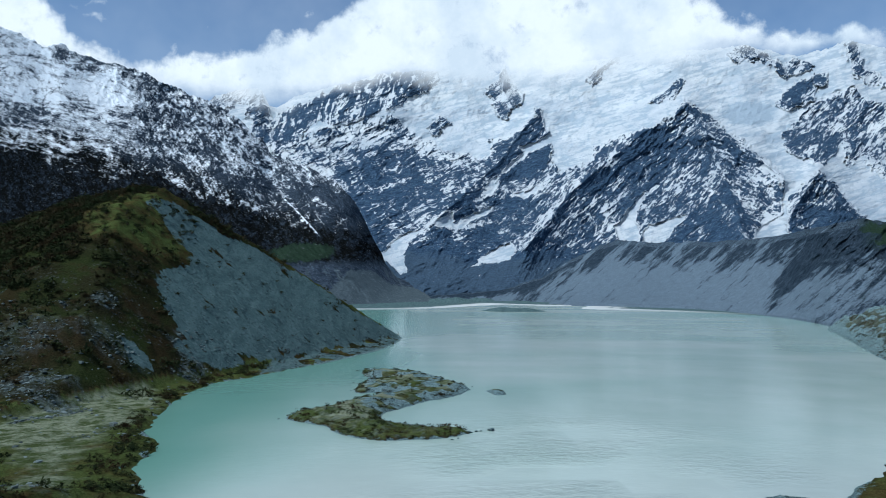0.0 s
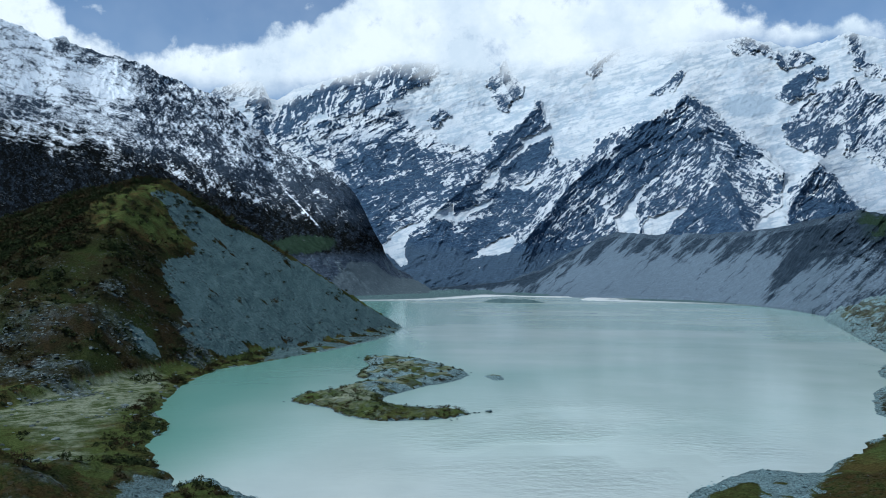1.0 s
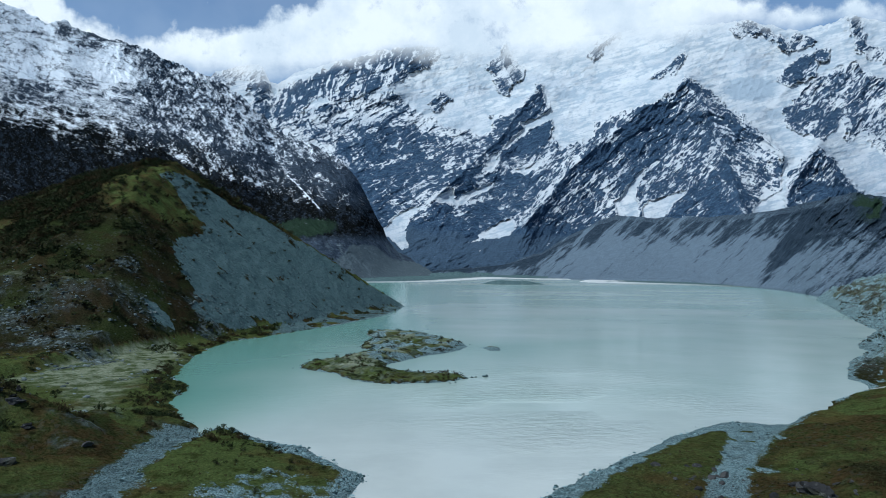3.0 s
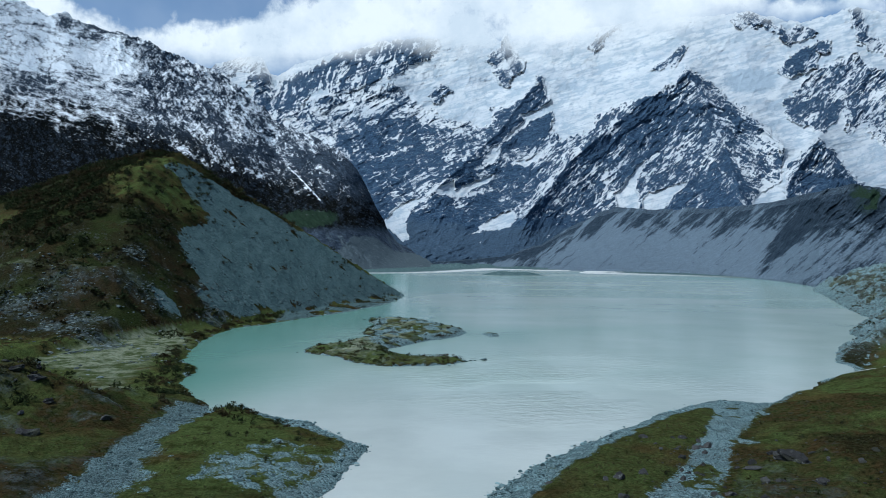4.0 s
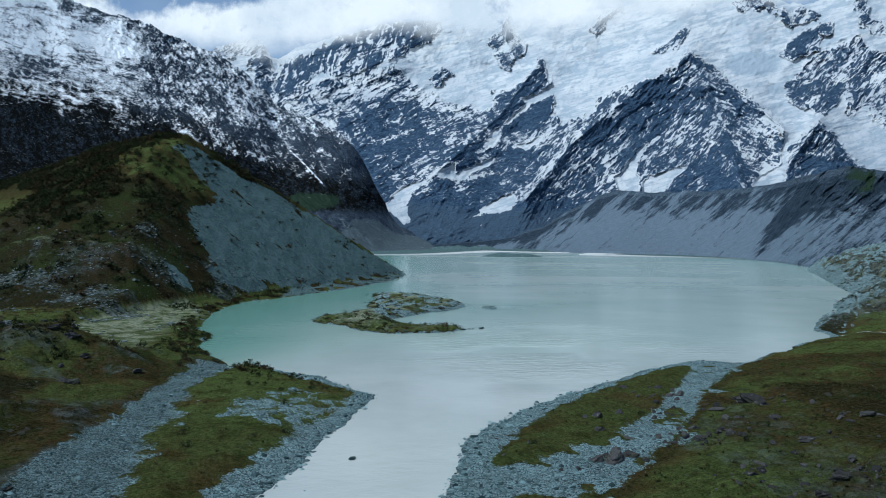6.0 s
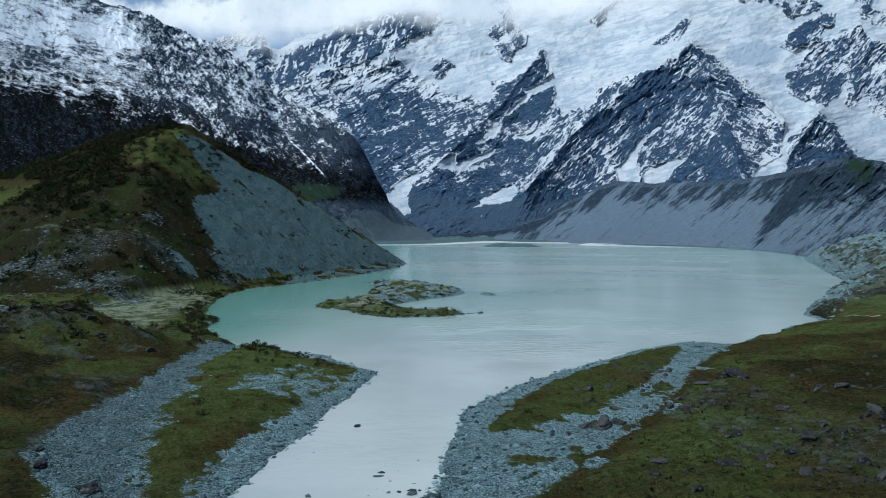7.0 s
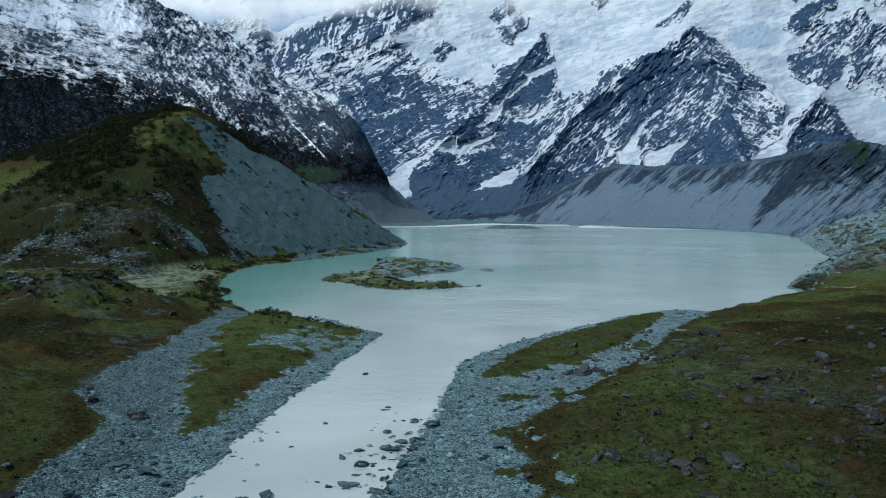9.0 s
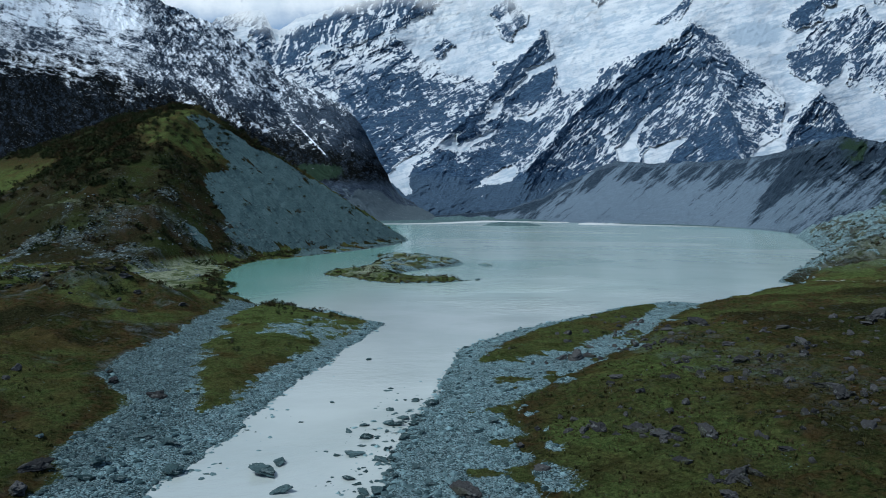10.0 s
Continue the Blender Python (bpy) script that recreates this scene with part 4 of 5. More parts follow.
def range_relief(u, v, s):
    m = (640 + 860 * s) / PLATE
    w = fbm(u / 120, v / 120, 4, 211) * 30
    c, k = math.cos(radians(-52)), math.sin(radians(-52))
    p, t = u * c + v * k + w, -u * k + v * c + w
    calm = 1 - 0.6 * smooth(600, 700, u)
    broad, slim = range_ribs(u, v)
    return m * calm * (1 - 0.72 * smooth(260, 120, u)) * (38 * ridged(p / 90, t / 330, 5, 221) + 12 * broad + 3 * slim + 9 * fbm(u / 30, v / 30, 5, 231, 0.6) + 4 * grain(u, v, -14, 9, 40, 5, 235, 0.6))


def range_cover(u, v, s, flat):
    blot = fbm(u / 44, v / 30, 7, 261, 0.66)
    speck = fbm(u / 3, v / 3, 2, 255, 0.6)
    line = np.interp(u, [-300, 0, 150, 300, 450, 600, 700], [222, 236, 262, 305, 366, 410, 440])
    x, y = frayed(u, v, 1.0, 283)
    q = 0 * u
    q = lay(q, x, y, 0.06, 18, (220, 262), (300, 290), (440, 320), (560, 345), (645, 400), (600, 420), (520, 405), (430, 375), (330, 345), (250, 305))
    q = lay(q, x, y, 0.29, 14, (245, 60), (330, 105), (430, 155), (490, 215), (590, 262), (640, 330), (590, 340), (550, 325), (500, 334), (440, 308), (380, 298), (300, 284), (240, 264), (215, 250), (205, 200), (255, 180))
    q = lay(q, x, y, 0.86, 20, (-330, -200), (0, -50), (110, 10), (210, 50), (250, 70), (268, 160), (262, 192), (200, 202), (210, 240), (150, 254), (80, 246), (0, 226), (-330, 212))
    q = lay(q, x, y, 0.55, 16, (-330, 188), (0, 204), (80, 222), (150, 234), (206, 222), (214, 248), (150, 264), (80, 256), (0, 238), (-330, 224))
    q = lay(q, x, y, 0.42, 10, (0, 174), (60, 180), (104, 205), (92, 220), (60, 208), (0, 202))
    q = lay(q, x, y, 0.45, 9, (96, 78), (140, 78), (158, 98), (100, 112))
    q = lay(q, x, y, 0.35, 5, (118, 116), (218, 108), (220, 122), (126, 128))
    q = lay(q, x, y, 0.30, 5, (208, 126), (245, 112), (254, 136), (214, 144))
    q = lay(q, x, y, 0.46, 12, (220, 60), (330, 110), (430, 160), (484, 226), (440, 240), (330, 190), (250, 168))
    q = lay(q, x, y, 0.20, 10, (190, 195), (292, 190), (292, 262), (240, 266), (204, 242))
    q = lay(q, x, y, 0.25, 8, (0, 214), (70, 222), (100, 250), (0, 246))
    east = smooth(190, 280, u)
    limit = np.interp(v - line + 236 + 26 * fbm(u / 40, v / 26, 5, 289, 0.6), [110, 160, 190, 215, 240, 265, 290], [0.86, 0.78, 0.62, 0.42, 0.22, 0.08, 0.0])
    q = east * q + (1 - east) * np.clip(np.maximum(q, np.minimum(limit, 0.40)), 0, limit)
    x, y = swayed(u, v, 1.0, 287)
    sign = 1 - 2 * smooth(0.45, 0.65, q)
    ledge = 0.9 * sign * ledges(x, y, ((-13, 1.0),), ((13, 60, 0.7), (6.5, 26, 0.7), (3.2, 10, 0.6)), 601) + 0.25 * unit(fbm(u / 14, v / 11, 5, 259, 0.66))
    runs = 0.8 * sign * ledges(x, y, ((-50, 0.6), (-18, 0.4), (35, 0.35)), ((9, 22, 0.5), (4.5, 11, 0.7), (2.8, 6, 0.85)), 641) + 0.28 * unit(fbm(x / 9, y / 9, 4, 258, 0.7))
    # one-sided snow paints the lit and shaded flanks of the ribs
    facet_light = np.clip(unit(np.gradient(range_relief(u, v, s), axis=1)), -2, 2)
    broad, slim = range_ribs(u, v)
    field = unit((1 - east) * ledge - (0.15 + 0.30 * east) * unit(broad) - 0.30 * east * unit(slim) + (0.06 + 0.28 * east) * facet_light + east * runs + 0.22 * unit(blot) + 0.2 * np.clip(flat - 1.7, -2, 2))
    snow = 0.47 + 0.25 * (field + snow_level(np.clip(q, 0, 1))) - 0.5 * smooth(0.06, 0.0, q)
    snow = np.maximum(snow, 1.2 * np.clip(spine(u + 6 * speck, v + 5 * speck, [(484, 318), (503, 352), (524, 372), (562, 414)], 1.7) * (0.8 + 0.7 * smooth(340, 400, v) + 1.3 * speck) - 0.35, 0, 1))
    snow = np.maximum(snow, 0.8 * np.clip(spine(u + 5 * speck, v, [(476, 300), (492, 335)], 2.5) * (1.4 + 0.6 * speck) - 0.4, 0, 1))
    fan = v - np.interp(u, [0, 560, 585, 620, 650, 690, 760], [700, 700, 512, 478, 476, 500, 515]) + 6 * blot + 5 * grain(u, v, -60, 4, 30, 3, 271)
    rubble = np.maximum(smooth(-4, 6, fan), 0.55 * smooth(465, 480, v) * smooth(-0.1, 0.25, grain(u, v, -62, 6, 46, 4, 273)))
    # darker tone below the snow line, ending above the foot
    dark_slope = smooth(-10, 50, v - line + 34 + 30 * blot) * (1 - smooth(455, 475, v)) * (1 - rubble)
    meadow = 1.5 * oval(u + 16 * blot, v + 5 * speck, 536, 447, 76, 21, -4)
    return dict(snow=np.clip(snow, -1.2, 1.3), rubble=rubble, dark_slope=np.clip(0.95 * dark_slope * (1 + 0.3 * runs), 0, 1), ice_shade=0 * u, meadow=np.clip(meadow, 0, 1))


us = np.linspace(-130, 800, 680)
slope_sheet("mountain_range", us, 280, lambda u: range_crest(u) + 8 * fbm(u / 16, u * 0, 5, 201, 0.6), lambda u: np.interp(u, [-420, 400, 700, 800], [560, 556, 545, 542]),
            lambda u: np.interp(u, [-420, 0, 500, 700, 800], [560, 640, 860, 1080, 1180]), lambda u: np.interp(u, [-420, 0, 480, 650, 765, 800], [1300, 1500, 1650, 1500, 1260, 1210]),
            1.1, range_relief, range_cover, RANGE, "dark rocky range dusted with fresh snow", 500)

# lateral moraine on the east side of the lake
moraine_crest = seam([(690, 540), (760, 525), (850, 517), (910, 508), (960, 490), (1010, 462), (1055, 438), (1095, 424), (1150, 429), (1250, 428), (1330, 424), (1400, 414), (1450, 402),
                      (1500, 390), (1530, 386), (1568, 394), (1650, 400), (1850, 380)])


def moraine_relief(u, v, s):
    c, k = math.cos(radians(42)), math.sin(radians(42))
    p, t = u * c + v * k + 8 * fbm(u / 40, v / 40, 3, 301), -u * k + v * c
    deep = (4 + 20 * smooth(1250, 1420, u)) * (0.35 + 0.9 * smooth(0.35, 0.8, s))
    return deep * ridged(p / 30, t / 160, 6, 311, 0.62) + 3 * ridged(p / 9, t / 60, 4, 315) + 4 * fbm(u / 14, v / 14, 6, 321, 0.62)


def moraine_cover(u, v, s, flat):
    runs, blot = unit(grain(u + 5 * fbm(u / 20, v / 20, 3, 335), v, 42, 6, 50, 5, 331, 0.66)), fbm(u / 40, v / 25, 5, 341)
    fine = unit(grain(u, v, 40, 2.5, 14, 3, 333))
    bare = 1.5 * smooth(0.42, 0.85, s + 0.25 * blot) + 2.8 * oval(u, v, 1412, 482, 95, 30, -48) + 1.4 * oval(u, v, 1500, 440, 80, 40, -45) + 0.8 * smooth(1380, 1520, u) + 0.7 * smooth(1020, 960, u)
    rubble = 0.5 + 0.32 * (1.5 - bare * 1.35 + 0.55 * runs + 0.35 * fine)
    rubble = np.where(s > 0.93, np.maximum(rubble, 0.4), rubble)
    meadow = 0.45 * oval(u, v, 1556, 425, 60, 40, 0) + 0.55 * smooth(0.1, 0.4, blot) * smooth(1460, 1560, u)
    return dict(snow=-1 + 0 * u, rubble=np.clip(rubble, 0, 1), dark_slope=0 * u, ice_shade=0 * u, meadow=np.clip(meadow, 0, 1))


us = np.linspace(690, 1640, 600)
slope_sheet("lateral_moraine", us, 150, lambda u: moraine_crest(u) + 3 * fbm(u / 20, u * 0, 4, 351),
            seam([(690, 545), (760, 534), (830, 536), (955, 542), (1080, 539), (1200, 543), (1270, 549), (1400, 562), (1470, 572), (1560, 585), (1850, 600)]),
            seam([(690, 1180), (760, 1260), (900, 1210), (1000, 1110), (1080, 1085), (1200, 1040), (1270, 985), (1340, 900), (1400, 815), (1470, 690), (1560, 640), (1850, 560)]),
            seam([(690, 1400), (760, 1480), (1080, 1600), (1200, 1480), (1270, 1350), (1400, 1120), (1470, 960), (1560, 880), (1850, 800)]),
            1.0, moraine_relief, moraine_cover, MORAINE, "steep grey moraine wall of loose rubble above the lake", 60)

# ---- cloud bank lying on the summits ----
cb = bpy.data.materials.new("cloud_vapour")
cb.use_nodes = True
tree = cb.node_tree
tree.nodes.clear()
out = tree.nodes.new("ShaderNodeOutputMaterial")
glow, clear, both = tree.nodes.new("ShaderNodeEmission"), tree.nodes.new("ShaderNodeBsdfTransparent"), tree.nodes.new("ShaderNodeMixShader")
dens, coord = tree.nodes.new("ShaderNodeAttribute"), tree.nodes.new("ShaderNodeTexCoord")
dens.attribute_name = "puffs"
low_edge = tree.nodes.new("ShaderNodeAttribute")
low_edge.attribute_name = "clearing"


def cloud_noise(scale, detail, lo, hi, to_lo, to_hi):
    n, r = tree.nodes.new("ShaderNodeTexNoise"), tree.nodes.new("ShaderNodeMapRange")
    n.inputs["Scale"].default_value, n.inputs["Detail"].default_value, n.inputs["Roughness"].default_value = scale, detail, 0.6
    for k, val in enumerate((lo, hi, to_lo, to_hi)):
        r.inputs[k + 1].default_value = val
    tree.links.new(coord.outputs["Object"], n.inputs["Vector"])
    tree.links.new(n.outputs[0], r.inputs[0])
    return r.outputs[0]


def cloud_math(op, a, b):
    n = tree.nodes.new("ShaderNodeMath")
    n.operation = op
    tree.links.new(a, n.inputs[0])
    tree.links.new(b, n.inputs[1])
    return n.outputs[0]


tint = tree.nodes.new("ShaderNodeMix")
tint.data_type = "RGBA"
tint.inputs[6].default_value, tint.inputs[7].default_value = (0.67, 0.73, 0.79, 1), (1.0, 0.99, 0.975, 1)
edge, thin = tree.nodes.new("ShaderNodeMapRange"), tree.nodes.new("ShaderNodeMapRange")
edge.interpolation_type = thin.interpolation_type = "SMOOTHSTEP"
edge.inputs[1].default_value, edge.inputs[2].default_value = 0.22, 0.92
thin.inputs[1].default_value, thin.inputs[2].default_value = 0.10, 0.95
billow = cloud_math("ADD", dens.outputs["Fac"], cloud_noise(0.0075, 9, 0.28, 0.72, -0.42, 0.42))
veil = cloud_math("ADD", low_edge.outputs["Fac"], cloud_noise(0.004, 7, 0.28, 0.72, -0.20, 0.20))
tone = cloud_math("MULTIPLY", cloud_noise(0.0022, 7, 0.36, 0.56, 0.25, 1.0), cloud_noise(0.009, 6, 0.25, 0.5, 0.72, 1.0))
haze = cloud_math("MAXIMUM", edge.outputs[0], cloud_noise(0.0016, 4, 0.3, 0.7, 0.02, 0.14))
tree.links.new(billow, edge.inputs[0])
tree.links.new(veil, thin.inputs[0])
for a, b in ((tone, tint.inputs[0]), (tint.outputs[2], glow.inputs[0]), (cloud_math("MULTIPLY", haze, thin.outputs[0]), both.inputs[0]),
             (clear.outputs[0], both.inputs[1]), (glow.outputs[0], both.inputs[2]), (both.outputs[0], out.inputs[0])):
    tree.links.new(a, b)
glow.inputs[1].default_value = 0.93

cloud_top = seam([(-700, -300), (-300, -160), (-50, -70), (0, -50), (60, -5), (110, 38), (150, 92), (230, 100), (290, 102), (330, 98), (420, 84), (480, 72), (530, 60), (580, 36), (640, -2), (700, -40),
                  (1000, -90), (1190, -40), (1265, 14), (1300, 44), (1350, 60), (1440, 66), (1480, 58), (1568, 60), (1700, 40), (2200, -100)])
cloud_low = seam([(-700, 40), (0, 90), (280, 160), (400, 172), (480, 176), (520, 176), (600, 158), (680, 142), (760, 142), (850, 146), (950, 146), (1050, 130), (1150, 116), (1250, 98),
                  (1320, 80), (1400, 96), (1470, 80), (1568, 84), (2200, 70)])
cu, cv = np.meshgrid(np.linspace(-700, 2200, 240), np.linspace(230, -420, 90))
wisp = fbm(cu / 70, cv / 45, 5, 401)
density = smooth(-34, 34, cv - cloud_top(cu) + 20 * wisp)
density = np.maximum(density, 0.40 * smooth(0.1, 0.6, fbm(cu / 60 + 3, cv / 30, 4, 421)))
clearing = 1 - smooth(-46, 40, cv - cloud_low(cu) + 12 * fbm(cu / 50, cv / 30, 4, 411))
fade = smooth(-415, -240, cv)
density, clearing = density * fade, clearing * fade
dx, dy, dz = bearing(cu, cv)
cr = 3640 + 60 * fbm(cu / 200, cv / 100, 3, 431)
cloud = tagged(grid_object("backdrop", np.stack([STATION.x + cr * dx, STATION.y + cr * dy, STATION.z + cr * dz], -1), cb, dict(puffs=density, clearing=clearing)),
               "white cloud bank lying over the summits", "cloud", kind="structure")
cloud.visible_shadow = False


# ---- stones ----
def stone_mesh(name, seed, level, material, flat=0.6, jag=0.35):
    """One boulder: a lump with broken faces, about 1 m across."""
    rng = np.random.RandomState(seed)
    bm = bmesh.new()
    bmesh.ops.create_icosphere(bm, subdivisions=level, radius=0.5)
    cuts = [(Vector(rng.normal(size=3)).normalized(), rng.uniform(0.24, 0.42)) for _ in range(14)]
    for v in bm.verts:
        p = v.co.copy()
        for n, k in cuts:
            over = p.dot(n) - k
            if over > 0:
                p -= n * over * 0.96
        p *= 1 + jag * 0.6 * noise.noise(p * 3.1 + Vector((seed, 0, 0))) + jag * 0.5 * noise.noise(p * 7 + Vector((0, seed, 0))) + (jag * 0.35 * noise.noise(p * 15 + Vector((0, 0, seed))) if level > 2 else 0)
        v.co = Vector((p.x * 1.25, p.y, p.z * flat * 1.3))
    me = bpy.data.meshes.new(name)
    bm.to_mesh(me)
    bm.free()
    me.materials.append(material)
    return me


def scatter(name, places, protos, material, label, category, smooth_faces=False):
    """Many small pieces in one mesh. places: x, y, z, size, height factor, turn; protos: (verts, triangles)."""
    verts, faces, base = [], [], 0
    for i, (x, y, z, size, tall, turn) in enumerate(places):
        v, f = protos[i % len(protos)]
        c, s = math.cos(turn), math.sin(turn)
        w = np.stack([(v[:, 0] * c - v[:, 1] * s) * size + x, (v[:, 0] * s + v[:, 1] * c) * size + y, v[:, 2] * size * tall + z], -1)
        verts.append(w), faces.append(f + base)
        base += len(v)
    return tagged(mesh_object(name, np.concatenate(verts), np.concatenate(faces), material, None, smooth_faces), label, category, kind="stuff")


def arrays(me):
    v = np.empty(len(me.vertices) * 3)
    me.vertices.foreach_get("co", v)
    me.calc_loop_triangles()
    t = np.empty(len(me.loop_triangles) * 3, int)
    me.loop_triangles.foreach_get("vertices", t)
    return v.reshape(-1, 3), t.reshape(-1, 3)


boulder_meshes = [stone_mesh("boulder", 40 + k, 4, BOULDER, 0.62, 0.5) for k in range(9)]
river_meshes = [stone_mesh("river_stone", 60 + k, 4, WET_STONE, 0.42, 0.5) for k in range(9)]


def lay_stones(rows, meshes, name, label, group, sink):
    spots = np.array([r[:2] for r in rows], float)
    zs, _, _ = terrain(spots[:, 0], spots[:, 1])
    rng = np.random.RandomState(len(rows))
    for k, (x, y, size) in enumerate(rows):
        ob = new(name, meshes[k % len(meshes)])
        ob.location = (x, y, max(zs[k], -0.15) + size * (0.30 - sink))
        ob.rotation_euler = (rng.uniform(-0.2, 0.2), rng.uniform(-0.2, 0.2), rng.uniform(0, 6.28))
        ob.scale = (size * rng.uniform(0.9, 1.15), size * rng.uniform(0.6, 1.0), size * rng.uniform(0.5, 0.85))
        tagged(ob, label, "boulder", group)


RIVER_STONES_A = [(-11.5, -161.0, 2.42), (-10.5, -158.4, 1.76), (-9.5, -165.0, 1.59), (-21.2, -154.2, 1.43), (-18.8, -160.9, 1.74), (-27.5, -150.5, 1.28), (-22.3,
    -163.3, 1.28), (-24.9, -160.7, 1.79), (-4.3, -156.6, 1.47), (-2.0, -158.0, 1.31), (-1.5, -155.1, 1.0), (0.1, -145.4, 1.29), (3.5, -140.5, 1.36),
    (-4.5, -162.3, 1.15), (-3.2, -165.4, 1.18), (-7.8, -138.6, 0.78), (-4.6, -115.6, 0.98), (-1.6, -133.7, 0.82), (-15.2, -148.8, 0.6)]
RIVER_STONES_B = [(-10.2, -146.3, 0.62), (1.6, -137.7, 0.79), (-3.7, -154.1, 0.65), (-2.8, -153.9, 0.65), (-1.5, -149.7, 0.78), (-1.0, -164.5, 0.87), (-0.7, -162.5,
    0.74), (9.0, -149.1, 1.49), (-32.6, -153.9, 1.26), (-3.5, -161.4, 0.58), (0.4, -155.0, 0.64), (1.8, -151.6, 0.86), (-7.8, -155.5, 0.45), (-23.7,
    -153.1, 1.08), (-24.8, -163.5, 1.29), (-19.0, -156.5, 0.83), (-15.7, -158.1, 0.54), (1.0, -161.1, 0.84), (2.0, -165.3, 1.02)]
BANK_BOULDERS_A = [(-34.2, -132.4, 2.22), (-27.0, -138.7, 2.21), (-50.2, -83.0, 3.38), (-55.7, -68.2, 2.66), (41.6, -152.4, 2.43), (41.4, -155.1, 2.09), (47.0, -119.5,
    2.23), (51.0, -99.5, 3.92), (32.8, -160.1, 1.22), (29.8, -166.7, 1.28), (17.7, -156.7, 2.05), (20.7, -158.4, 2.03), (21.8, -161.3, 2.18), (25.8,
    -160.9, 2.24), (23.5, -171.4, 2.3), (11.2, -164.2, 1.41), (24.6, -120.3, 3.46), (41.3, -135.3, 1.91), (36.8, -144.6, 1.14), (37.3, -113.7, 2.26),
    (4.4, -167.0, 2.67), (21.9, -173.9, 1.46)]
BANK_BOULDERS_B = [(30.4, -139.1, 1.46), (25.0, -137.8, 1.17), (57.8, -113.9, 2.01), (53.0, -127.7, 2.14), (70.4, -106.0, 1.96), (78.0, -106.4, 3.65), (74.0, -110.3,
    2.64), (21.3, -166.5, 1.42), (10.4, -157.2, 1.34), (28.9, -111.3, 1.36), (37.7, -138.0, 1.34), (46.6, -128.3, 1.52), (65.9, -118.0, 1.62), (48.8,
    -108.5, 1.62), (51.3, -93.2, 1.82), (32.9, -163.4, 0.63), (26.4, -141.6, 0.79), (52.6, -138.3, 0.91), (-29.3, -162.0, 2.7), (-28.4, -166.4, 2.12),
    (-36.6, -127.8, 1.33), (-95.9, -13.1, 2.99)]
lay_stones(RIVER_STONES_A + RIVER_STONES_B, river_meshes, "river_stone", "smooth grey stone lying in the shallow river", "stones in the river", 0.1)
mound_rng = np.random.RandomState(29)
MOUND_BLOCKS = [(-63 + mound_rng.normal() * 8, -66 + mound_rng.normal() * 5, 0.7 + 1.6 * mound_rng.uniform() ** 2) for _ in range(34)]
lay_stones(MOUND_BLOCKS, boulder_meshes, "boulder", "grey angular block heaped on the rubble mound", "blocks on the mound", 0.16)
lay_stones(BANK_BOULDERS_A + BANK_BOULDERS_B, boulder_meshes, "boulder", "dark weathered boulder sunk in the tussock bank", "boulders on the banks", 0.24)
ISLAND_STONES = [(24.2, 1.8, 1.9), (15.5, -2.2, 1.2), (17.2, -1.6, 1.0), (18.8, -0.8, 1.3), (20.6, 0.4, 1.0), (21.8, 0.9, 0.8), (16.0, -6.6, 0.9), (14.6, -8.0, 0.8),
                 (-10.5, 62, 0.9), (-10.8, 80, 1.0), (27.5, 71, 1.0), (-11, 113, 1.2), (-25.5, 16, 0.8)]
heap_rng = np.random.RandomState(37)
HEAPED = [(x + heap_rng.normal() * size * 0.75, y + heap_rng.normal() * size * 0.5, size * heap_rng.uniform(0.3, 0.6))
          for x, y, size in BANK_BOULDERS_A + BANK_BOULDERS_B if x > 15 and size > 1.8 for _ in range(4)]
lay_stones(HEAPED, boulder_meshes, "boulder", "dark broken block lying against a larger boulder", "boulders on the banks", 0.2)
lay_stones(ISLAND_STONES, river_meshes, "river_stone", "grey stone standing in the lake off the island", "stones in the lake", 0.1)

shoal_rng = np.random.RandomState(17)
sx, sy, ss = shoal_rng.uniform(-9, 2.5, 420), shoal_rng.uniform(-172, -128, 420), shoal_rng.uniform(0, 1, 420)
_, _, sd = terrain(sx, sy)
wanted = (sd < 0.2) & (sd > -5.5) & (shoal_rng.uniform(0, 1, 420) < np.exp(sd / 2.6) * smooth(-126, -150, sy))
lay_stones([(x, y, 0.35 + 0.5 * k + 0.8 * k ** 5) for x, y, k in zip(sx[wanted], sy[wanted], ss[wanted])], river_meshes, "river_stone",
           "wet grey stone on the shoal at the river's edge", "stones in the river", 0.12)


rng = np.random.RandomState(5)


def sow(n, x0, x1, y0, y1, keep, size, tall=(0.8, 1.2)):
    """Places for scattered pieces where keep(covers, z, d, x, y) is larger than a random number."""
    x, y = rng.uniform(x0, x1, n), rng.uniform(y0, y1, n)
    z, cover, d = terrain(x, y)
    ok = keep(cover, z, d, x, y) > rng.uniform(0, 1, n)
    x, y, z = x[ok], y[ok], z[ok]
    k = len(x)
    return np.stack([x, y, z, rng.uniform(size[0], size[1], k) ** 1.0, rng.uniform(*tall, k), rng.uniform(0, 6.28, k)], -1)


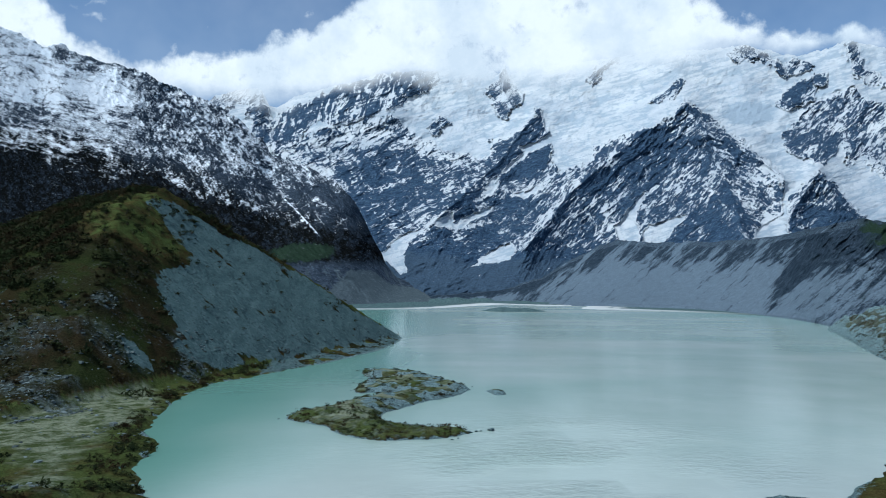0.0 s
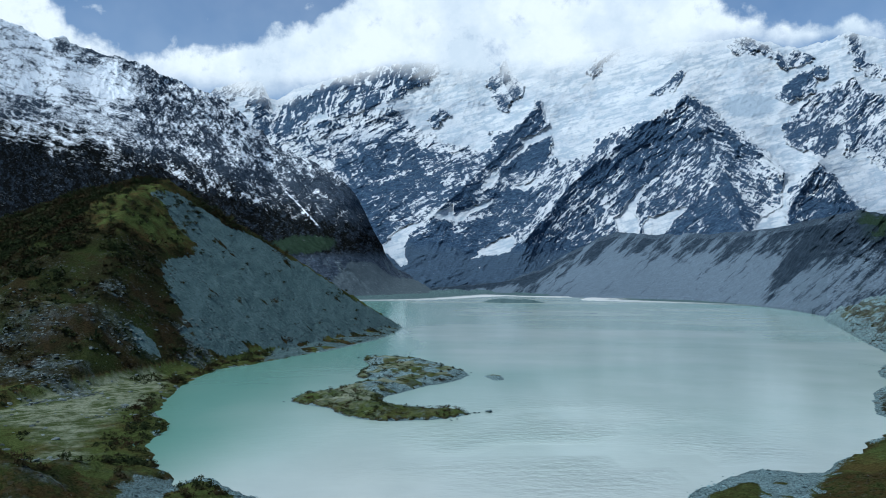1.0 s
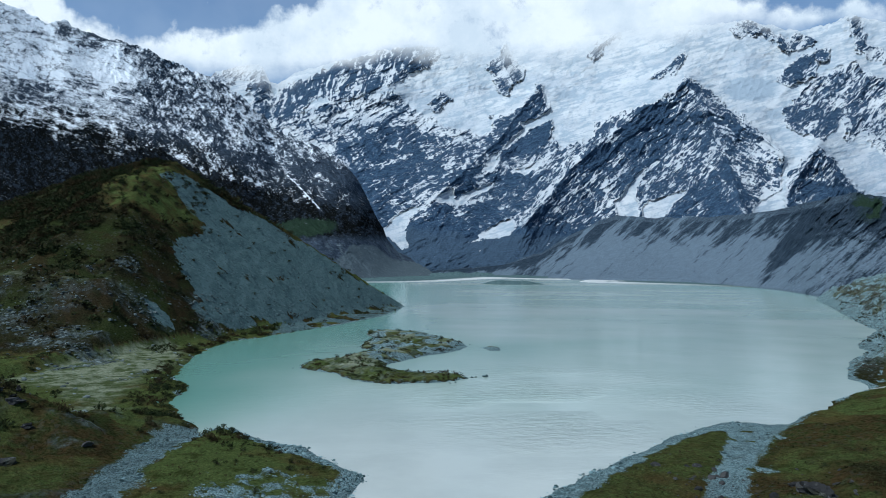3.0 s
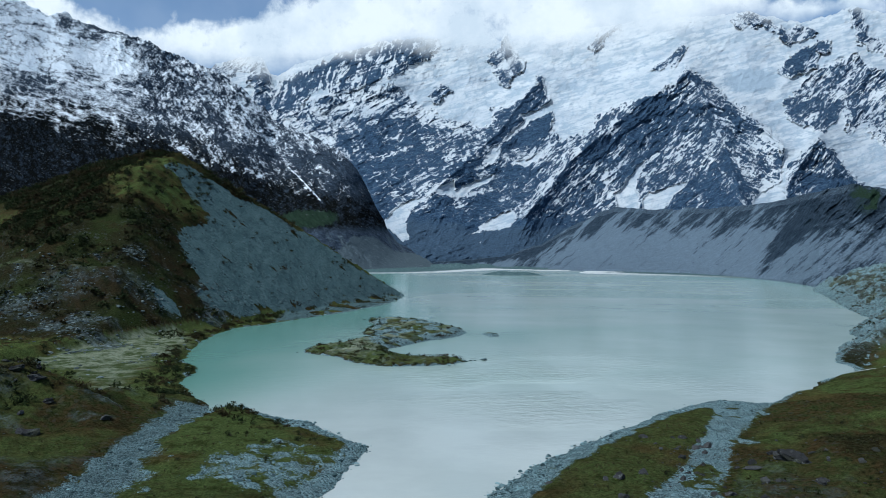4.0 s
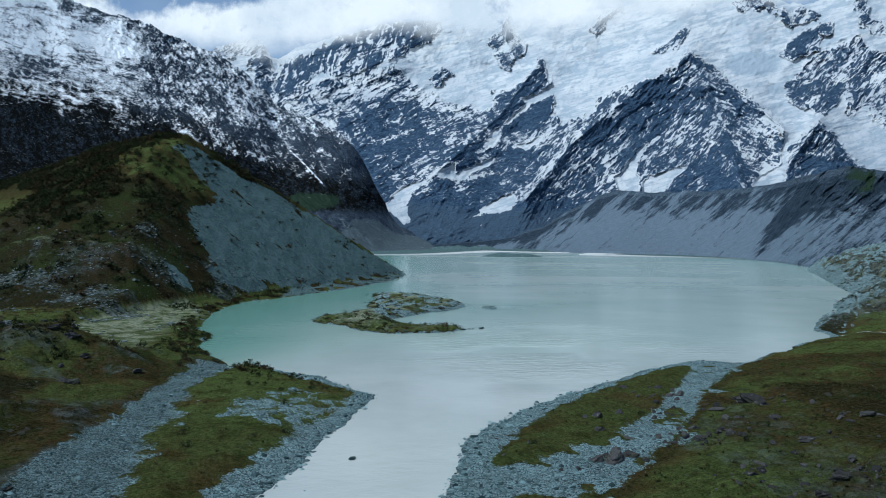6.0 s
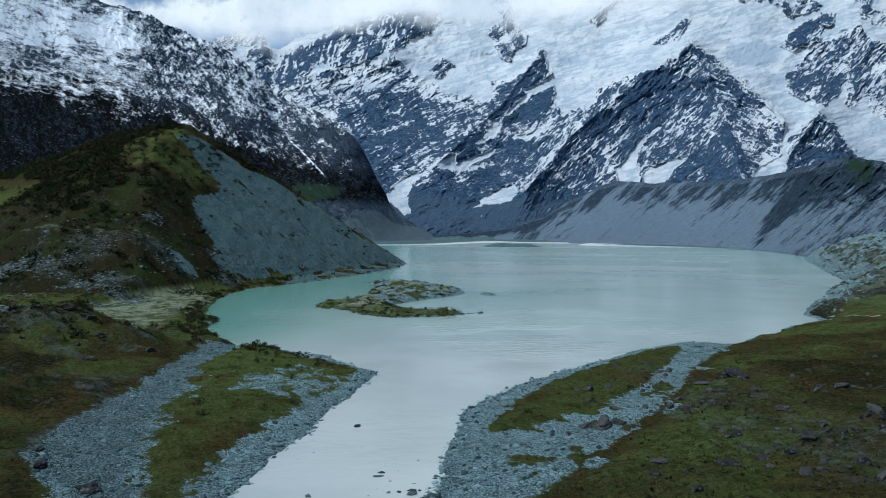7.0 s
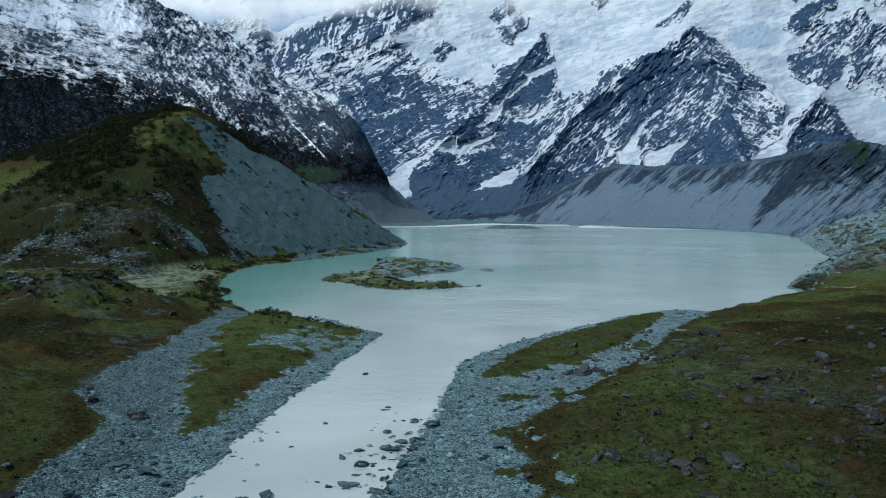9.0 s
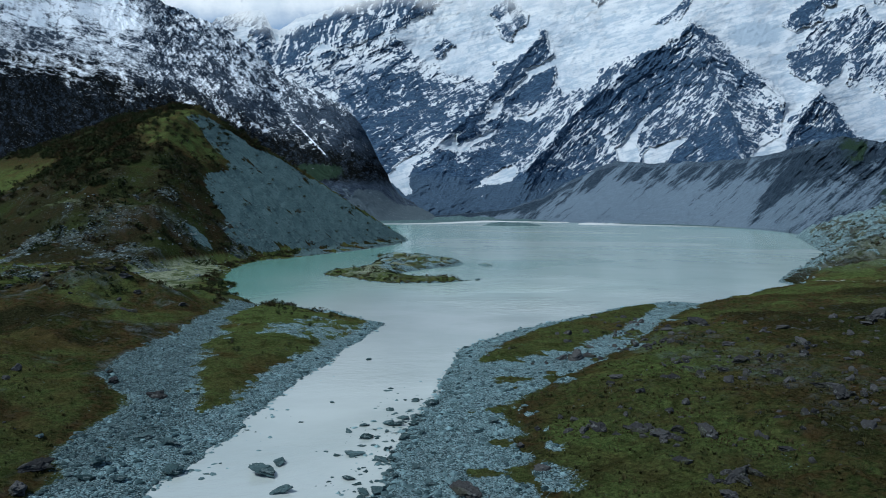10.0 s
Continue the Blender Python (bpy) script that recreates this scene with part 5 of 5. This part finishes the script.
pebbles = [arrays(stone_mesh("pebble", 80 + k, 1, STONE, 0.5)) for k in range(4)]
tiny = [arrays(stone_mesh("grit", 90 + k, 1, STONE, 0.5)) for k in range(3)]
spots = sow(95000, -42, 34, -178, -60, lambda c, z, d, x, y: (c["gravel"] > 0.5) * (d > -0.5) * (0.15 + 0.6 * smooth(-100, -150, y) + 0.35 * (d < 2.2)), (0.0, 1.0))
spots[:, 3] = 0.07 + 0.15 * spots[:, 3] + 0.30 * spots[:, 3] ** 4 + 0.50 * spots[:, 3] ** 16
shoal = sow(15000, -24, 12, -178, -118, lambda c, z, d, x, y: (d > -6) * (d < 0.2) * np.exp(d / 2.2) * smooth(-120, -152, y) * (0.25 + 0.75 * (x > -9)) * smooth(-0.25, 0.2, fbm(x / 3, y / 3, 3, 571)), (0.0, 1.0), (0.6, 1.1))
shoal[:, 3] = 0.16 + 0.18 * shoal[:, 3] + 0.55 * shoal[:, 3] ** 5
edge = sow(6000, 8, 64, -125, -50, lambda c, z, d, x, y: 0.55 * (d > -1.0) * (d < 2.6) * smooth(-0.3, 0.2, fbm(x / 4, y / 4, 3, 573)), (0.0, 1.0), (0.6, 1.1))
edge[:, 3] = 0.25 + 0.25 * edge[:, 3] + 0.6 * edge[:, 3] ** 5
loose = sow(14000, -42, 64, -118, -50, lambda c, z, d, x, y: 0.5 * (c["gravel"] > 0.45) * (d > 0) * smooth(-0.35, 0.25, fbm(x / 5, y / 5, 3, 575)), (0.0, 1.0), (0.6, 1.2))
loose[:, 3] = 0.20 + 0.22 * loose[:, 3] + 0.75 * loose[:, 3] ** 7
spots = np.concatenate([spots, shoal, edge, loose])
spots[:, 2] = np.maximum(spots[:, 2], -0.03)
wet = side_channel(spots[:, 0], spots[:, 1]) * 0.8 > rng.uniform(0, 1, len(spots))
scatter("channel_gravel", spots[wet], pebbles, WET_STONE, "damp dark gravel in the dry side channel", "gravel")
scatter("gravel", spots[~wet], pebbles, STONE, "loose blue-grey river gravel along both banks", "gravel")
spots = sow(20000, -140, -52, -60, 110, lambda c, z, d, x, y: 1.7 * c["rocks"] + 0.03, (0.0, 1.0))
spots[:, 3] = 0.25 + 0.3 * spots[:, 3] + 1.3 * spots[:, 3] ** 5
spots = np.concatenate([spots, sow(17000, 105, 330, -15, 260, lambda c, z, d, x, y: c["rocks"] * (d > 0.3) * (0.5 + 0.5 * (d < 14)), (0.4, 1.6))])
scatter("rubble", spots, tiny, RUBBLE, "grey angular moraine rubble on the lower slopes", "rubble")
bare = lambda x, y, seed: smooth(0.08, 0.34, fbm(x / 8, y / 8, 4, seed))
spots = np.concatenate([sow(3600, 12, 80, -180, -70, lambda c, z, d, x, y: (0.03 + 0.25 * bare(x, y, 531) + 0.9 * np.exp(-((x - 42 + 0.1 * (y + 125)) / 8) ** 2) * smooth(-0.15, 0.25, fbm(x / 6, y / 6, 3, 533))) * (d > 3) * smooth(-70, -100, y), (0.0, 1.0))[:700],
                        sow(900, -95, -34, -175, -60, lambda c, z, d, x, y: 0.4 * bare(x, y, 541) * (d > 3), (0.0, 1.0))[:70]])
spots[:, 3] = 0.25 + 0.35 * spots[:, 3] + 0.9 * spots[:, 3] ** 6
spots = spots[np.argsort(-spots[:, 3])]
scatter("bank_rubble", spots[290:], tiny, BOULDER, "small dark stones among the bank's tussock", "rubble")
rock_meshes = [stone_mesh("rock", 95 + k, 3, BOULDER, 0.7, 0.3) for k in range(7)]
for k, (x, y, z, size, tall, turn) in enumerate(spots[:290]):
    ob = new("rock", rock_meshes[k % 7])
    ob.location, ob.rotation_euler, ob.scale = (x, y, z + 0.02 * size), (0.1, 0.05, turn), (size, size * (0.45 + 0.45 * tall), size * tall)
    tagged(ob, "small dark rock half sunk among the tussock", "rock", "rocks in the tussock")
spots = sow(52000, -125, 10, 70, 290, lambda c, z, d, x, y: c["scree"] * (0.14 + 0.75 * smooth(12, 2, z) + 0.45 * smooth(0.0, 0.4, fbm((x * 0.33 + y * 0.945) / 5, (x * 0.945 - y * 0.33) / 26, 4, 551))), (0.0, 1.0))
spots[:, 3] = 0.22 + 0.35 * spots[:, 3] ** 2 + 0.9 * spots[:, 3] ** 12
scatter("scree_blocks", spots, tiny, SCREE_STONE, "grey blocks strewn over the scree face", "rubble")


# ---- growth ----
def tussock_proto(seed, blades=6):
    r = np.random.RandomState(seed)
    v, f = [], []
    for k in range(blades):
        a, lean, h = r.uniform(0, 6.28), r.uniform(0.35, 0.95), r.uniform(0.35, 0.75)
        c, s = math.cos(a), math.sin(a)
        w = 0.085
        b = len(v)
        v += [(c * 0.1 - s * w, s * 0.1 + c * w, -0.15), (c * 0.1 + s * w, s * 0.1 - c * w, -0.15),
              (c * (0.1 + lean * 0.4) - s * w * 0.9, s * (0.1 + lean * 0.4) + c * w * 0.9, h * 0.6), (c * (0.1 + lean * 0.4) + s * w * 0.9, s * (0.1 + lean * 0.4) - c * w * 0.9, h * 0.6),
              (c * (0.12 + lean), s * (0.12 + lean), h * 0.72)]
        f += [(b, b + 1, b + 3), (b, b + 3, b + 2), (b + 2, b + 3, b + 4)]
    return np.array(v), np.array(f)


def shrub_proto(seed, clumps=7, leaves=25):
    """A scrubby bush: short stems and a ragged crown of leaf tufts."""
    r = np.random.RandomState(seed)
    v, f = [], []
    cores = [np.array([r.normal() * 0.34, r.normal() * 0.34, r.uniform(0.12, 0.55)]) for _ in range(clumps)]
    for c in cores:
        b = len(v)
        v += [(0, 0, -0.2), (0.03, 0.03, -0.2), tuple(c)]
        f += [(b, b + 1, b + 2)]
    for k in range(leaves * 2):
        c = cores[k % clumps]
        d = r.normal(size=3)
        d /= np.linalg.norm(d)
        p = c + d * np.array([0.3, 0.3, 0.24]) * r.uniform(0.6, 1.05)
        e = r.normal(size=(2, 3)) * 0.15
        b = len(v)
        v += [tuple(p - e[0]), tuple(p + e[0] * 0.6 + e[1] * 0.4), tuple(p + e[1])]
        f += [(b, b + 1, b + 2)]
    v = np.array(v)
    v[:, 2] = np.maximum(v[:, 2], -0.2)
    return v, np.array(f)


tussocks, shrubs = [tussock_proto(k) for k in range(6)], [shrub_proto(k) for k in range(8)]
grassy = lambda c, z, d, x, y: (c["gravel"] < 0.3) * (d > 0.8) * (1 - c["rocks"] * 0.6) * (0.35 + 0.65 * smooth(-110, -160, y))
spots = np.concatenate([sow(30000, 10, 75, -185, -60, grassy, (0.0, 1.0)), sow(15000, -80, -6, -185, -60, grassy, (0.0, 1.0))])
spots[:, 3] = 0.12 + 0.20 * spots[:, 3] + 0.34 * spots[:, 3] ** 6
scatter("tussock_grass", spots, tussocks, TUSSOCK, "olive and straw tussock grass on the river banks", "grass")


def bushy(c, z, d, x, y):
    patch = smooth(-0.45, 0.12, fbm(x / 14, y / 14, 4, 501))
    return (c["scree"] < 0.25) * (d > 2) * (1 - np.clip(1.25 * (c["green"] > 0.27) * (y > 60), 0, 0.93)) * patch * (0.22 + 0.68 * smooth(24, 40, z)) + 0.006 * (c["scree"] > 0.5)


spots = sow(13600, -330, -10, 40, 330, bushy, (1.4, 3.9), (0.6, 1.0))
spots = np.concatenate([spots, sow(3400, -190, -112, 105, 250, lambda c, z, d, x, y: 0.95 * (z > 34) * (c["green"] < 0.35) * smooth(-0.38, 0.08, fbm(x / 10, y / 10, 4, 505)), (1.4, 3.6), (0.6, 1.0)), sow(2600, -130, -40, -60, 90, lambda c, z, d, x, y: 0.5 * smooth(0.0, 0.35, fbm(x / 12, y / 12, 4, 511)) * (d > 1.5) * (c["pale"] < 0.4), (0.7, 2.0), (0.6, 1.0)),
                        sow(2600, -60, 14, 60, 285, lambda c, z, d, x, y: (d > 0.3) * (d < 13) * (c["scree"] < 0.5) * (1 - 0.5 * smooth(-48, -34, x)) * smooth(-0.3, 0.2, fbm(x / 9, y / 9, 3, 561)), (0.8, 2.2), (0.6, 1.0)),
                        sow(1500, -95, -45, -85, -50, lambda c, z, d, x, y: 0.45 * np.exp(-((x + 66) / 16) ** 2 - ((y + 66) / 9) ** 2), (0.6, 1.9), (0.6, 1.0)),
                        sow(1700, -68, -28, -60, 100, lambda c, z, d, x, y: (d > 0.6) * (d < 6.5) * smooth(-0.35, 0.1, fbm(x / 6, y / 6, 3, 565)), (0.8, 1.8), (0.5, 0.8)),
                        sow(900, -55, -15, -75, 0, lambda c, z, d, x, y: 0.55 * (d > 1) * (d < 9) * (c["gravel"] < 0.4), (0.6, 1.5), (0.6, 1.0)),
                        sow(3000, 112, 340, -10, 340, lambda c, z, d, x, y: (d > 1) * smooth(20, 40, y) * smooth(-0.1, 0.2, fbm(x / 22, y / 22, 4, 521)) * 0.9, (0.9, 2.6), (0.5, 0.9))])
scatter("shrubs", spots, shrubs, SHRUB, "dark green scrub bushes on the moraine slopes", "shrub")
isle = np.stack([rng.uniform(-24, 26, 3600), rng.uniform(-9, 115, 3600)], -1)
iz, d, n1, n2 = island_form(ISLAND, 1.9, isle[:, 0], isle[:, 1])
south = smooth(34, 12, isle[:, 1])
keep = (d > 0.5) & (rng.uniform(0, 1, len(isle)) < np.where(d < 3, 0.55, 0.12) + 0.45 * south * smooth(-0.2, 0.3, n1))
scatter("island_scrub", [(x, y, z, rng.uniform(0.45, 1.25), rng.uniform(0.5, 0.9), rng.uniform(0, 6)) for (x, y), z in zip(isle[keep], iz[keep])], shrubs, SHRUB,
        "low dark scrub along the island's rim", "shrub")


# ---- single bushes that stand out on the hill and the banks ----
def bush(seed):
    """A rounded scrub bush: woody stems and a ragged leafy crown."""
    r = np.random.RandomState(seed)
    root = new("shrub")
    stems, crown, faces, leaf = [], [], [], []
    tips = [np.array([r.normal() * 0.36, r.normal() * 0.36, r.uniform(0.25, 0.75)]) for _ in range(9)]
    for tip in tips:
        b = len(stems)
        for k, (w, p) in enumerate(((0.035, np.zeros(3) - [0, 0, 0.15]), (0.022, tip * [0.45, 0.45, 0.6]), (0.010, tip))):
            for a in (0, 2.1, 4.2):
                stems.append((p[0] + w * math.cos(a), p[1] + w * math.sin(a), p[2]))
        for k in (0, 3):
            for i in range(3):
                faces.append((b + k + i, b + k + (i + 1) % 3, b + k + 3 + (i + 1) % 3, b + k + 3 + i))
    for k in range(170):
        c, way = tips[k % 9], r.normal(size=3)
        p = c + way / np.linalg.norm(way) * np.array([0.30, 0.30, 0.24]) * r.uniform(0.5, 1.05)
        e = r.normal(size=(2, 3)) * 0.085
        b = len(crown)
        crown += [tuple(p - e[0]), tuple(p + e[0] * 0.6 + e[1] * 0.4), tuple(p + e[1])]
        leaf.append((b, b + 1, b + 2))
    for part_name, verts, fs, mat in (("stem", stems, faces, WOOD), ("crown", crown, leaf, SHRUB)):
        ob = mesh_object(part_name, verts, fs, mat, None, False)
        ob.parent = root
    return tagged(root, "dark green scrub bush on the moraine slope", "shrub", "bushes on the slopes")


kinds = [bush(k) for k in range(4)]
marks = np.concatenate([sow(230, -125, -90, 110, 200, lambda c, z, d, x, y: 0.6 * (c["green"] > 0.3), (1.4, 3.0)),
                        sow(120, -95, 0, 90, 270, lambda c, z, d, x, y: 0.5 * (c["scree"] > 0.5), (1.0, 2.2)),
                        sow(200, -60, -20, -80, 20, lambda c, z, d, x, y: 0.4 * (d > 1) * (d < 10) * (c["gravel"] < 0.4), (0.7, 1.5)),
                        sow(110, -34, -6, -120, -55, lambda c, z, d, x, y: 0.35 * (d > 1.5) * (c["gravel"] < 0.3), (0.5, 1.0)),
                        sow(90, 15, 80, -170, -60, lambda c, z, d, x, y: 0.4 * (d > 3) * (c["gravel"] < 0.3), (0.4, 0.9))])
for k, (x, y, z, size, tall, turn) in enumerate(marks):
    ob = kinds[k] if k < 4 else copy_thing(kinds[k % 4], Matrix.Identity(4))
    ob.location, ob.rotation_euler, ob.scale = (x, y, z), (0, 0, turn), (size, size, size * tall * 0.8)
    if x > 0:
        tagged(ob, "small dark bush among the tussock by the river")
